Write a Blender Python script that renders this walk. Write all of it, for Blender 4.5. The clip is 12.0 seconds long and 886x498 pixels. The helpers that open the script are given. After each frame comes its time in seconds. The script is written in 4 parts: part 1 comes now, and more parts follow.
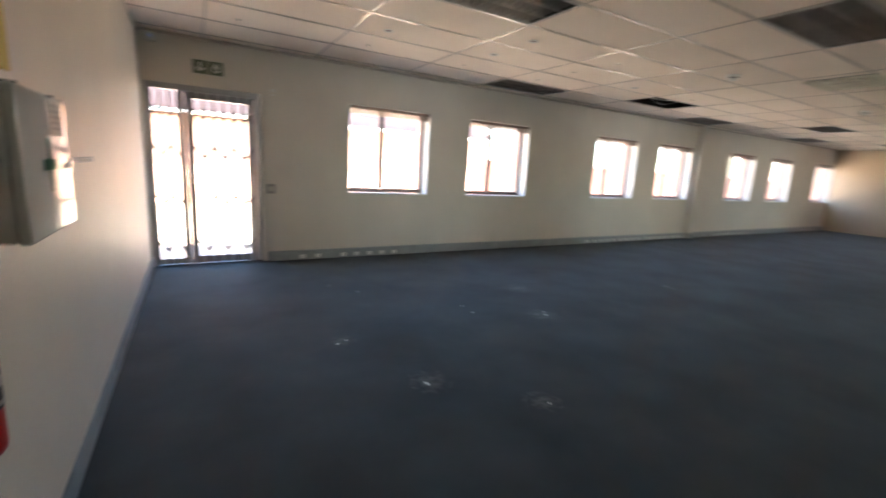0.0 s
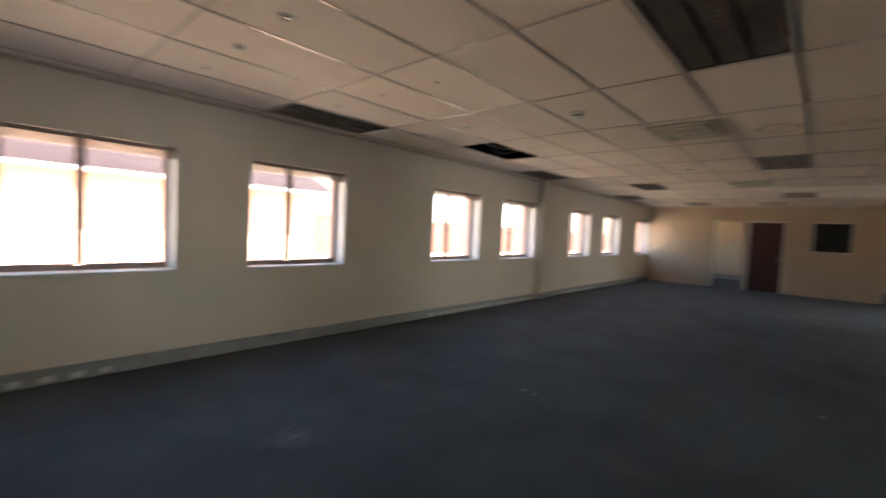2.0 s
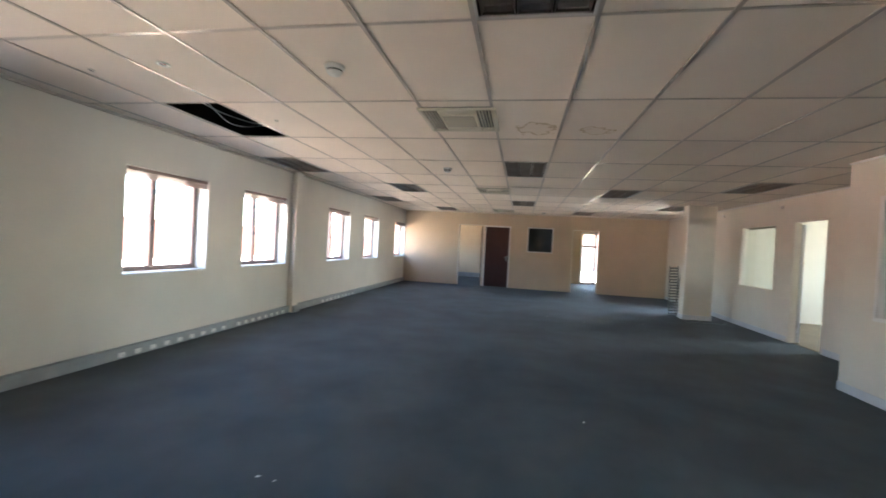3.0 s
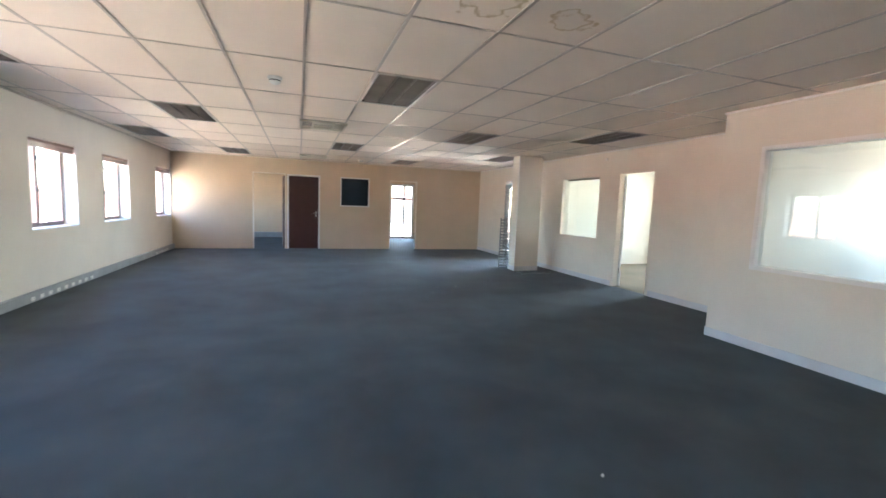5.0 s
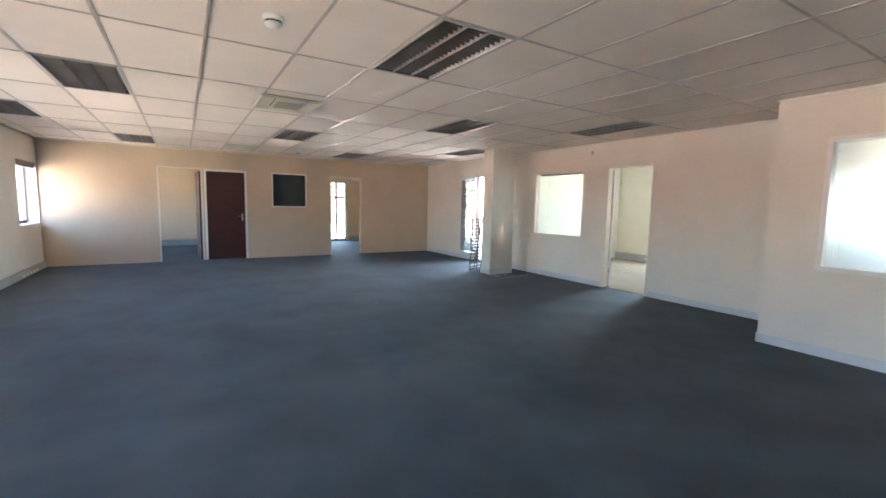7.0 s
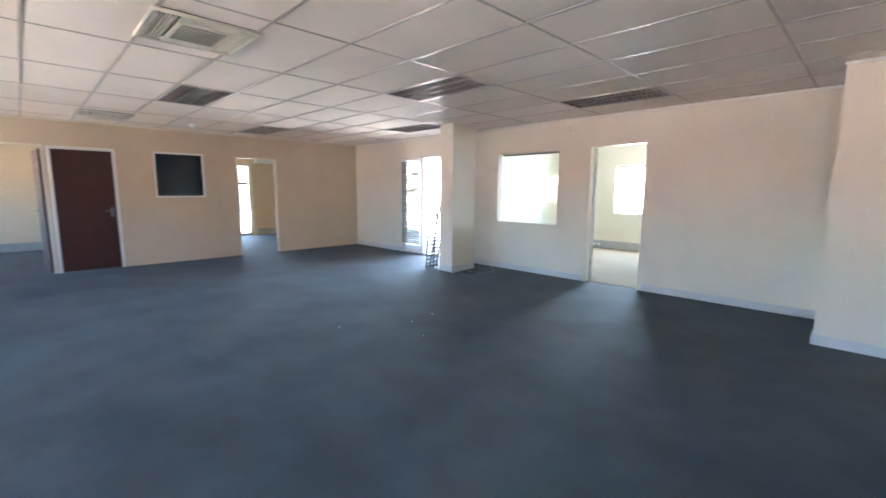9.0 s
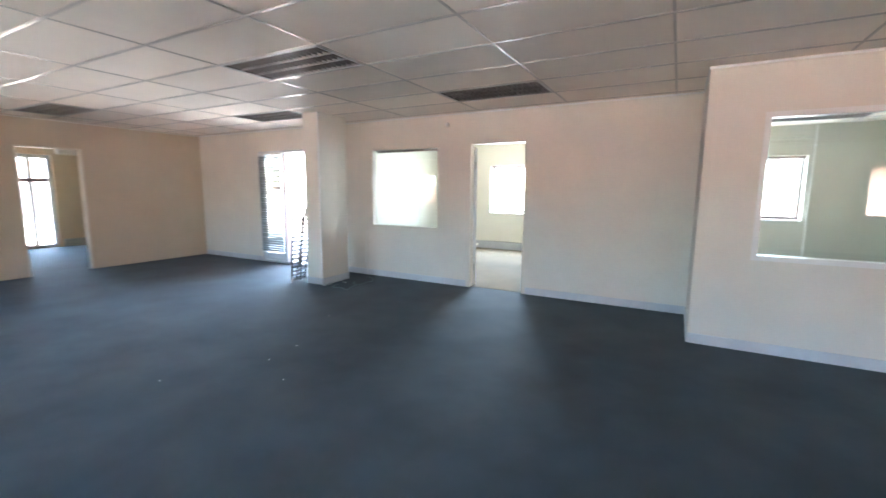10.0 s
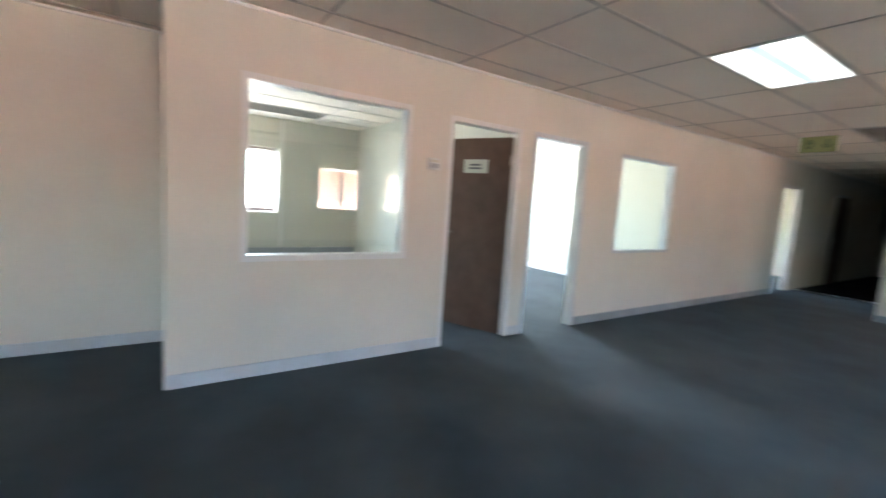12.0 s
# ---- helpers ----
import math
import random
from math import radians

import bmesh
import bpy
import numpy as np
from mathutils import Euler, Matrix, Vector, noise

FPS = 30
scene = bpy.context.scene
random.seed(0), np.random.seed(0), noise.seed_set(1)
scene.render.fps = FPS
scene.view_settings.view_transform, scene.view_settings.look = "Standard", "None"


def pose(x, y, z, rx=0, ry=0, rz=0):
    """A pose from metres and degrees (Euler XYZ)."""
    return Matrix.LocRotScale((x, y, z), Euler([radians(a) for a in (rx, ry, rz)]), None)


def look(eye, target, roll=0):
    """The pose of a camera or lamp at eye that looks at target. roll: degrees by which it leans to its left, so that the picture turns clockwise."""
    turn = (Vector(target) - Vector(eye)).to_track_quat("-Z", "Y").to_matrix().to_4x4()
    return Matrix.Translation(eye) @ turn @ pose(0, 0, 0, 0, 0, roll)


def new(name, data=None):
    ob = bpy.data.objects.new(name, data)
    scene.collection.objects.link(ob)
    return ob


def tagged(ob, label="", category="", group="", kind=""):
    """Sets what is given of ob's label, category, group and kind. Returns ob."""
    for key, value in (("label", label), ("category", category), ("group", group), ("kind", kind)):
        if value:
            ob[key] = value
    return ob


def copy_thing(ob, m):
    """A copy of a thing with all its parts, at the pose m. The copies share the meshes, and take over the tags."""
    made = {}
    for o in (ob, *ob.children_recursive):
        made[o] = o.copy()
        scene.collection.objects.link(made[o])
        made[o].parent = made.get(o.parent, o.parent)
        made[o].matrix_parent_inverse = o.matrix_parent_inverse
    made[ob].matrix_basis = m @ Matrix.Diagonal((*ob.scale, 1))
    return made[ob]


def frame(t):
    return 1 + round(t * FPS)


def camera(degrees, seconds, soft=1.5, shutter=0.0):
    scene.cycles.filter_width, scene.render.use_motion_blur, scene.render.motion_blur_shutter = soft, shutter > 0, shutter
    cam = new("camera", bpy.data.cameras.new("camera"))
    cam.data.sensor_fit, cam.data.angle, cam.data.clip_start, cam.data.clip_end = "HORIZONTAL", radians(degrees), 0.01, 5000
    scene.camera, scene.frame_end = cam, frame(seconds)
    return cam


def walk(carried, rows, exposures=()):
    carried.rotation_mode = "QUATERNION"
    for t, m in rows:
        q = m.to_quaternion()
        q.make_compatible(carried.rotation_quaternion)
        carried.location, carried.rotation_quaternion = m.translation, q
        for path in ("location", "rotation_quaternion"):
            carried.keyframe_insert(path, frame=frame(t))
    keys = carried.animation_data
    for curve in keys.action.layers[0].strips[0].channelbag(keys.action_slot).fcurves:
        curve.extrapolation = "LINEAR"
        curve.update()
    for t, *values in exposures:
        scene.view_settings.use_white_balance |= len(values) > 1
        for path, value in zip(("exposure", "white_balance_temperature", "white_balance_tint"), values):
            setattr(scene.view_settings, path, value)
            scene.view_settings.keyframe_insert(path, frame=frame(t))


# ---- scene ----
cam = camera(92.4, 12.0, soft=1.6, shutter=0.4)
PATH = [
    (0, (0.352, -0.389, 1.302), (1.351, 1.302, 0.926), 3.3),
    (0.2, (0.439, -0.327, 1.272), (1.154, 1.505, 0.904), 4.4),
    (0.4, (0.581, -0.237, 1.284), (1.045, 1.670, 0.919), 3.1),
    (0.5, (0.661, -0.184, 1.295), (1.041, 1.741, 0.908), 2.5),
    (1, (1.051, 0.105, 1.348), (1.555, 2.003, 0.972), 1.5),
    (1.5, (1.533, 0.382, 1.399), (2.326, 2.196, 1.115), 2.1),
    (1.7, (1.745, 0.508, 1.405), (2.773, 2.205, 1.154), 1.8),
    (2, (2.072, 0.703, 1.405), (3.56, 2.037, 1.313), 2.8),
    (2.2, (2.295, 0.823, 1.405), (3.993, 1.877, 1.339), 2.5),
    (2.5, (2.63, 0.974, 1.392), (4.484, 1.725, 1.366), 2.4),
    (3, (3.176, 1.201, 1.399), (5.143, 1.561, 1.374), 3.1),
    (5, (5.065, 2.144, 1.391), (6.949, 1.502, 1.189), 2.2),
    (5.5, (5.479, 2.383, 1.4), (7.317, 1.618, 1.208), 0.3),
    (6, (5.87, 2.656, 1.39), (7.692, 1.853, 1.204), 1.6),
    (6.5, (6.209, 2.837, 1.404), (7.962, 1.896, 1.204), 2.6),
    (7, (6.633, 2.891, 1.409), (8.331, 1.855, 1.202), 1.2),
    (9, (8.402, 2.824, 1.431), (9.812, 1.432, 1.156), 0.3),
    (9.5, (8.647, 2.543, 1.428), (9.817, 0.941, 1.169), 0.1),
    (10, (8.872, 2.228, 1.452), (9.825, 0.492, 1.175), 0.4),
    (10.5, (9.025, 1.932, 1.419), (9.517, 0.012, 1.152), 0.9),
    (11, (9.026, 1.566, 1.378), (9.039, -0.42, 1.144), 1.7),
    (11.5, (8.895, 1.21, 1.36), (8.526, -0.741, 1.126), 2.3),
    (12, (8.724, 0.799, 1.36), (7.616, -0.851, 1.134), 3.8),
]
EXPOSURES = [
    (0.0, 4.55, 6450, 7), (0.3, 4.45, 6450, 7), (1.5, 4.45, 6650, 8), (2.0, 3.88, 7100, 12), (2.5, 4.15, 6950, 11), (3.0, 4.97, 6050, 6), (5.0, 5.5, 5850, 6),
    (7.0, 5.45, 5820, 7), (9.0, 5.7, 5450, 6), (10.5, 5.6, 5500, 6), (11.5, 5.45, 5700, 5), (12.0, 5.45, 5700, 6),
]
walk(cam, [(t, look(eye, target, roll)) for t, eye, target, roll in PATH], EXPOSURES)


# ---- daylight ----
world = bpy.data.worlds.new("sky")
world.use_nodes = True
scene.world = world
_nt = world.node_tree
_sky = _nt.nodes.new("ShaderNodeTexSky")
_sky.sky_type = "NISHITA"
_sky.sun_disc = False
_sky.sun_elevation = radians(48)
_sky.sun_rotation = radians(125.5)
_bg = _nt.nodes["Background"]
_bg.inputs["Strength"].default_value = 0.15
_nt.links.new(_sky.outputs["Color"], _bg.inputs["Color"])
sun = new("sun", bpy.data.lights.new("sun", "SUN"))
sun.data.energy, sun.data.angle, sun.data.color = 5.0, radians(0.5), (1.0, 0.93, 0.82)
sun.matrix_world = look((0, 0, 20), (-0.70, 0.50, 20 - 0.955))

# Added area lamps outside three windows and the terrace, boosting the sky's light.
for lx, lw, lh, ly, watts in ((3.5, 1.7, 1.1, -7.22, 6.0), (7.79, 1.44, 1.1, -7.22, 2.4), (12.355, 1.1, 1.1, -7.87, 4.8), (16.2, 3.2, 2.2, -7.95, 11.0)):
    lamp = new("window_daylight", bpy.data.lights.new("window_daylight", "AREA"))
    lamp.data.shape, lamp.data.size, lamp.data.size_y = "RECTANGLE", lw, lh
    lamp.data.energy, lamp.data.color = watts, (0.86, 0.94, 1.0)
    lamp.matrix_world = look((lx, ly, 1.5), (lx, ly + 1.0, 1.5))

# ---- plan ----
XW, XE = -0.1, 18.0          # west and east walls of the hall
YN = 5.33                    # window wall, inner face
YJ, YS, XJ = -2.4, -3.46, 8.7   # south partitions and the corner between them
H = 2.55                     # ceiling
GX, GY, PX, PY = 8.975, 0.894, 1.21, 0.608   # ceiling grid
T = 0.1                      # partition thickness
YA, YB = -6.95, -7.6         # outer south walls
# The last two windows are unseen, added to light the end room.
WINS = [2.17, 4.09, 6.98, 8.93, 11.79, 13.90, 16.75, 18.62, 20.45]
WW, SILL, HEAD = 1.22, 0.87, 2.06


# ---- small helpers ----
def box(bm, x0, x1, y0, y1, z0, z1, m=None):
    vs = [bm.verts.new((x, y, z)) for x in (x0, x1) for y in (y0, y1) for z in (z0, z1)]
    fs = [(0, 1, 3, 2), (4, 6, 7, 5), (0, 4, 5, 1), (2, 3, 7, 6), (0, 2, 6, 4), (1, 5, 7, 3)]
    for f in fs:
        bm.faces.new([vs[i] for i in f])
    if m is not None:
        for v in vs:
            v.co = m @ v.co
    return vs


def soft_box(x0, x1, y0, y1, z0, z1, r=0.004, seg=2):
    bm = bmesh.new()
    box(bm, x0, x1, y0, y1, z0, z1)
    bmesh.ops.bevel(bm, geom=bm.edges[:], offset=r, segments=seg, affect="EDGES", profile=0.5)
    return bm


def rod(bm, p, q, r, n=8, r2=None):
    p, q = Vector(p), Vector(q)
    m = Matrix.Translation((p + q) / 2) @ (q - p).to_track_quat("Z", "Y").to_matrix().to_4x4()
    bmesh.ops.create_cone(bm, cap_ends=True, segments=n, radius1=r, radius2=r if r2 is None else r2, depth=(q - p).length, matrix=m)


def lathe(bm, profile, n=24, m=Matrix()):
    """A turned shape from (radius, height) pairs, round z."""
    rings = []
    for r, z in profile:
        rings.append([bm.verts.new(m @ Vector((r * math.cos(2 * math.pi * k / n), r * math.sin(2 * math.pi * k / n), z))) for k in range(n)])
    for a, b in zip(rings, rings[1:]):
        for k in range(n):
            bm.faces.new((a[k], a[(k + 1) % n], b[(k + 1) % n], b[k]))
    bm.faces.new(list(reversed(rings[0])))
    bm.faces.new(rings[-1])


def mesh_of(name, bm, material, smooth=False):
    bmesh.ops.recalc_face_normals(bm, faces=bm.faces[:])
    me = bpy.data.meshes.new(name)
    bm.to_mesh(me)
    bm.free()
    me.materials.append(material)
    if smooth:
        for p in me.polygons:
            p.use_smooth = True
        me.set_sharp_from_angle(angle=radians(35))
    return me


def part(name, bm, material, parent=None, label="", smooth=False):
    ob = new(name, bm if isinstance(bm, bpy.types.Mesh) else mesh_of(name, bm, material, smooth))
    ob.parent = parent
    if label:
        tagged(ob, label)
    return ob


def thing(name, place, label, category, group="", kind=""):
    ob = new(name)
    ob.empty_display_size = 0.05
    ob.location = place
    return tagged(ob, label, category, group, kind)


def structure(name, bm, material, label, category, smooth=False):
    return tagged(part(name, bm, material, None, "", smooth), label, category, "", "structure")


def wall_mesh(run, a0, a1, c0, c1, z0, z1, holes=()):
    """A slab along x or y with rectangular openings (a, b, low, high) cut through it."""
    us = sorted({a0, a1, *[h[0] for h in holes], *[h[1] for h in holes]})
    zs = sorted({z0, z1, *[h[2] for h in holes], *[h[3] for h in holes]})
    us = [u for u in us if a0 <= u <= a1]
    zs = [z for z in zs if z0 <= z <= z1]

    def solid(i, k):
        if not (0 <= i < len(us) - 1 and 0 <= k < len(zs) - 1):
            return False
        u, z = (us[i] + us[i + 1]) / 2, (zs[k] + zs[k + 1]) / 2
        return not any(h[0] < u < h[1] and h[2] < z < h[3] for h in holes)

    bm = bmesh.new()
    cache = {}

    def v(u, c, z):
        key = (u, c, z)
        if key not in cache:
            cache[key] = bm.verts.new((u, c, z) if run == "x" else (c, u, z))
        return cache[key]

    for i in range(len(us) - 1):
        for k in range(len(zs) - 1):
            if not solid(i, k):
                continue
            u0, u1, w0, w1 = us[i], us[i + 1], zs[k], zs[k + 1]
            for c in (c0, c1):
                bm.faces.new((v(u0, c, w0), v(u1, c, w0), v(u1, c, w1), v(u0, c, w1)))
            for di, dk, p, q in ((-1, 0, (u0, w0), (u0, w1)), (1, 0, (u1, w0), (u1, w1)), (0, -1, (u0, w0), (u1, w0)), (0, 1, (u0, w1), (u1, w1))):
                if not solid(i + di, k + dk):
                    bm.faces.new((v(p[0], c0, p[1]), v(q[0], c0, q[1]), v(q[0], c1, q[1]), v(p[0], c1, p[1])))
    return bm


# ---- materials ----
def material(name, color, rough=0.6, metal=0.0, vary=0.08, scale=3.0, fine=0.0, fine_scale=300.0, bump=0.0, bump_scale=200.0, random_tone=0.0, island=False, spec=0.5):
    """Paint, plaster, metal or cloth: colour with blotches at one scale and grain at another, and a fine relief."""
    mat = bpy.data.materials.new(name)
    mat.use_nodes = True
    nt = mat.node_tree
    bsdf = nt.nodes["Principled BSDF"]
    bsdf.inputs["Roughness"].default_value = rough
    bsdf.inputs["Metallic"].default_value = metal
    bsdf.inputs["Specular IOR Level"].default_value = spec
    geo = nt.nodes.new("ShaderNodeNewGeometry")

    def noise_of(s, detail=4.0, rough_=0.55):
        n = nt.nodes.new("ShaderNodeTexNoise")
        n.inputs["Scale"].default_value, n.inputs["Detail"].default_value, n.inputs["Roughness"].default_value = s, detail, rough_
        nt.links.new(geo.outputs["Position"], n.inputs["Vector"])
        return n

    def ramp(sock, lo, hi):
        r = nt.nodes.new("ShaderNodeMapRange")
        r.inputs["From Min"].default_value, r.inputs["From Max"].default_value = 0.3, 0.7
        r.inputs["To Min"].default_value, r.inputs["To Max"].default_value = lo, hi
        nt.links.new(sock, r.inputs["Value"])
        return r.outputs["Result"]

    def times(a, b):
        m = nt.nodes.new("ShaderNodeMath")
        m.operation = "MULTIPLY"
        nt.links.new(a, m.inputs[0])
        nt.links.new(b, m.inputs[1])
        return m.outputs[0]

    factor = ramp(noise_of(scale).outputs["Fac"], 1 - vary, 1 + vary)
    if fine:
        factor = times(factor, ramp(noise_of(fine_scale, 2.0).outputs["Fac"], 1 - fine, 1 + fine))
    if random_tone:
        src = geo.outputs["Random Per Island"] if island else nt.nodes.new("ShaderNodeObjectInfo").outputs["Random"]
        r = nt.nodes.new("ShaderNodeMapRange")
        r.inputs["To Min"].default_value, r.inputs["To Max"].default_value = 1 - random_tone, 1 + random_tone
        nt.links.new(src, r.inputs["Value"])
        factor = times(factor, r.outputs["Result"])
    mix = nt.nodes.new("ShaderNodeVectorMath")
    mix.operation = "SCALE"
    mix.inputs[0].default_value = color
    nt.links.new(factor, mix.inputs["Scale"])
    nt.links.new(mix.outputs[0], bsdf.inputs["Base Color"])
    if bump:
        b = nt.nodes.new("ShaderNodeBump")
        b.inputs["Strength"].default_value, b.inputs["Distance"].default_value = bump, 0.002
        nt.links.new(noise_of(bump_scale, 3.0).outputs["Fac"], b.inputs["Height"])
        nt.links.new(b.outputs[0], bsdf.inputs["Normal"])
    return mat


def spots(mat, places, color, low=0.45, high=0.62, noise_scale=9.0, ring=False):
    """Lay stains of their own shape (centre x, y, radius) over a material's base colour."""
    nt = mat.node_tree
    bsdf = nt.nodes["Principled BSDF"]
    geo = nt.nodes.new("ShaderNodeNewGeometry")
    wob = nt.nodes.new("ShaderNodeTexNoise")
    wob.inputs["Scale"].default_value, wob.inputs["Detail"].default_value = noise_scale, 5.0
    nt.links.new(geo.outputs["Position"], wob.inputs["Vector"])
    total = None
    for x, y, radius in places:
        d = nt.nodes.new("ShaderNodeVectorMath")
        d.operation = "DISTANCE"
        flat = nt.nodes.new("ShaderNodeVectorMath")
        flat.operation = "MULTIPLY"
        flat.inputs[1].default_value = (1, 1, 0)
        nt.links.new(geo.outputs["Position"], flat.inputs[0])
        nt.links.new(flat.outputs[0], d.inputs[0])
        d.inputs[1].default_value = (x, y, 0)
        r = nt.nodes.new("ShaderNodeMapRange")
        r.inputs["From Min"].default_value, r.inputs["From Max"].default_value = 0.0, radius
        r.inputs["To Min"].default_value, r.inputs["To Max"].default_value = 1.0, 0.0
        nt.links.new(d.outputs["Value"], r.inputs["Value"])
        if total is None:
            total = r.outputs["Result"]
        else:
            m = nt.nodes.new("ShaderNodeMath")
            m.operation = "MAXIMUM"
            nt.links.new(total, m.inputs[0])
            nt.links.new(r.outputs["Result"], m.inputs[1])
            total = m.outputs[0]
    add = nt.nodes.new("ShaderNodeMath")
    add.operation, add.inputs[1].default_value = "MULTIPLY_ADD", 0.5
    nt.links.new(wob.outputs["Fac"], add.inputs[0])
    half = nt.nodes.new("ShaderNodeMath")
    half.operation, half.inputs[1].default_value = "MULTIPLY", 0.5
    nt.links.new(total, half.inputs[0])
    nt.links.new(half.outputs[0], add.inputs[2])
    ramp = nt.nodes.new("ShaderNodeValToRGB")
    e = ramp.color_ramp.elements
    e[0].position, e[1].position = low, high
    e[0].color, e[1].color = (0, 0, 0, 1), (1, 1, 1, 1)
    if ring:
        e[1].position = low + 0.03
        k = ramp.color_ramp.elements.new(low + 0.07)
        k.color = (0.1, 0.1, 0.1, 1)
    nt.links.new(add.outputs[0], ramp.inputs["Fac"])
    gate = nt.nodes.new("ShaderNodeMath")
    gate.operation, gate.inputs[1].default_value = "GREATER_THAN", 0.001
    nt.links.new(total, gate.inputs[0])
    fac = nt.nodes.new("ShaderNodeMath")
    fac.operation = "MULTIPLY"
    nt.links.new(gate.outputs[0], fac.inputs[0])
    nt.links.new(ramp.outputs["Color"], fac.inputs[1])
    mix = nt.nodes.new("ShaderNodeMix")
    mix.data_type = "RGBA"
    old = bsdf.inputs["Base Color"].links[0].from_socket
    nt.links.new(fac.outputs[0], mix.inputs["Factor"])
    nt.links.new(old, mix.inputs["A"])
    mix.inputs["B"].default_value = (*color, 1)
    nt.links.new(mix.outputs["Result"], bsdf.inputs["Base Color"])
    return mat


def tile_material(*a, **k):
    return spots(material(*a, **k), [(7.38, 1.12, 0.42), (7.45, 0.55, 0.30)], (0.60, 0.48, 0.32), 0.50, 0.53, 7.0, True)


def carpet_material(*a, **k):
    mat = material(*a, **k)
    return spots(mat, [(1.55, 1.72, 0.45), (3.12, 2.40, 0.5), (1.25, 2.52, 0.3), (2.05, 1.25, 0.35), (3.5, 3.2, 0.6)], (0.17, 0.175, 0.18), 0.60, 0.85, 22.0)


M_WALL = material("cream_wall_paint", (0.74, 0.695, 0.615), 0.52, vary=0.05, scale=1.3, fine=0.02, fine_scale=60, bump=0.12, bump_scale=120)
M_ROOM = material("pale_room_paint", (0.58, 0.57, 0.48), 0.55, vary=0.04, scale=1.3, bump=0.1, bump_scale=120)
# Darker and yellower than cream_wall_paint, for the end wall and the wall behind.
M_ENDWALL = material("tan_end_wall", (0.60, 0.49, 0.35), 0.52, vary=0.05, scale=1.3, fine=0.02, fine_scale=60, bump=0.12, bump_scale=120)
M_REVEAL = material("white_reveal_paint", (0.78, 0.76, 0.72), 0.5, vary=0.05)
M_TILE = tile_material("ceiling_tile", (0.91, 0.815, 0.72), 0.85, vary=0.04, scale=1.0, fine=0.06, fine_scale=220, bump=0.25, bump_scale=260, random_tone=0.05, island=True)
M_TBAR = material("painted_tee_bar", (0.54, 0.475, 0.42), 0.3, 0.05, vary=0.1)
M_CARPET = carpet_material("blue_grey_carpet", (0.046, 0.060, 0.069), 0.8, vary=0.32, scale=1.5, fine=0.35, fine_scale=420, bump=0.6, bump_scale=500, spec=0.38)
M_CARPET.node_tree.nodes["Principled BSDF"].inputs["Sheen Weight"].default_value = 0.05
M_CARPET.node_tree.nodes["Principled BSDF"].inputs["Sheen Roughness"].default_value = 0.5
M_TRUNK = material("grey_trunking", (0.33, 0.35, 0.36), 0.45, vary=0.12, scale=4)
M_SKIRT = material("pale_skirting", (0.62, 0.64, 0.66), 0.4, vary=0.08)
M_TRIM = material("white_trim", (0.80, 0.79, 0.77), 0.4, vary=0.05)
# Frame brown, with the glare round bright panes put in as a paler pink tone.
M_BROWN = material("glare_lightened_brown", (0.25, 0.18, 0.16), 0.35, vary=0.2, scale=9)
M_ALU = material("grey_aluminium", (0.42, 0.42, 0.43), 0.38, 0.6, vary=0.08)
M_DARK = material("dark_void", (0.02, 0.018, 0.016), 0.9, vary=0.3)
M_SLAB = material("near_black_slab", (0.022, 0.021, 0.020), 0.9, vary=0.2)
M_WHITEP = material("white_plastic", (0.80, 0.80, 0.77), 0.35, vary=0.03)
M_CREAMP = material("cream_plastic", (0.70, 0.66, 0.55), 0.4, vary=0.04)
M_REFLECT = material("dulled_reflector", (0.46, 0.42, 0.40), 0.3, 0.85, vary=0.3, scale=25)
M_BLADE = material("dark_louvre_blade", (0.42, 0.38, 0.36), 0.35, 0.6, vary=0.15)
# Near-black inside of lamps, cassette outlets, detector slots and cap plugs.
M_RECESS = material("dark_recess", (0.07, 0.066, 0.062), 0.5, vary=0.1)
M_MAHOG = material("mahogany_door", (0.055, 0.017, 0.014), 0.35, vary=0.1, scale=7)
M_WALNUT = material("brown_door", (0.105, 0.062, 0.043), 0.4, vary=0.2, scale=6)
M_CHROME = material("chrome", (0.75, 0.75, 0.76), 0.18, 1.0, vary=0.03)
M_BLACK = material("black_plastic", (0.02, 0.02, 0.02), 0.4)
M_RED = material("red_enamel", (0.42, 0.02, 0.02), 0.28, vary=0.06)
M_YELLOW = material("yellow_card", (0.62, 0.48, 0.06), 0.55, vary=0.08)
M_GREEN = material("green_sign", (0.12, 0.155, 0.10), 0.45, vary=0.1)
M_PAPER = material("white_paper", (0.80, 0.80, 0.78), 0.7, vary=0.03)
M_INK = material("grey_ink", (0.12, 0.13, 0.14), 0.7)
M_SALMON = material("salmon_plaster", (0.70, 0.46, 0.36), 0.85, vary=0.1, scale=3, fine=0.1, fine_scale=30)
M_TERRACE = material("terrace_concrete", (0.38, 0.37, 0.35), 0.9, vary=0.15, scale=2, fine=0.1, fine_scale=40)
M_BRICK = material("red_brick", (0.16, 0.065, 0.05), 0.85, vary=0.2, scale=5, fine=0.2, fine_scale=30)
M_PLASTER = material("sunlit_plaster", (0.72, 0.66, 0.58), 0.85, vary=0.08)
# Deep eave shade is put into this maroon.
M_ROOF = material("shaded_maroon_roof", (0.055, 0.030, 0.028), 0.6, vary=0.12)
M_PAVING = material("brick_paving", (0.57, 0.44, 0.34), 0.9, vary=0.15, scale=1.5, fine=0.15, fine_scale=40)

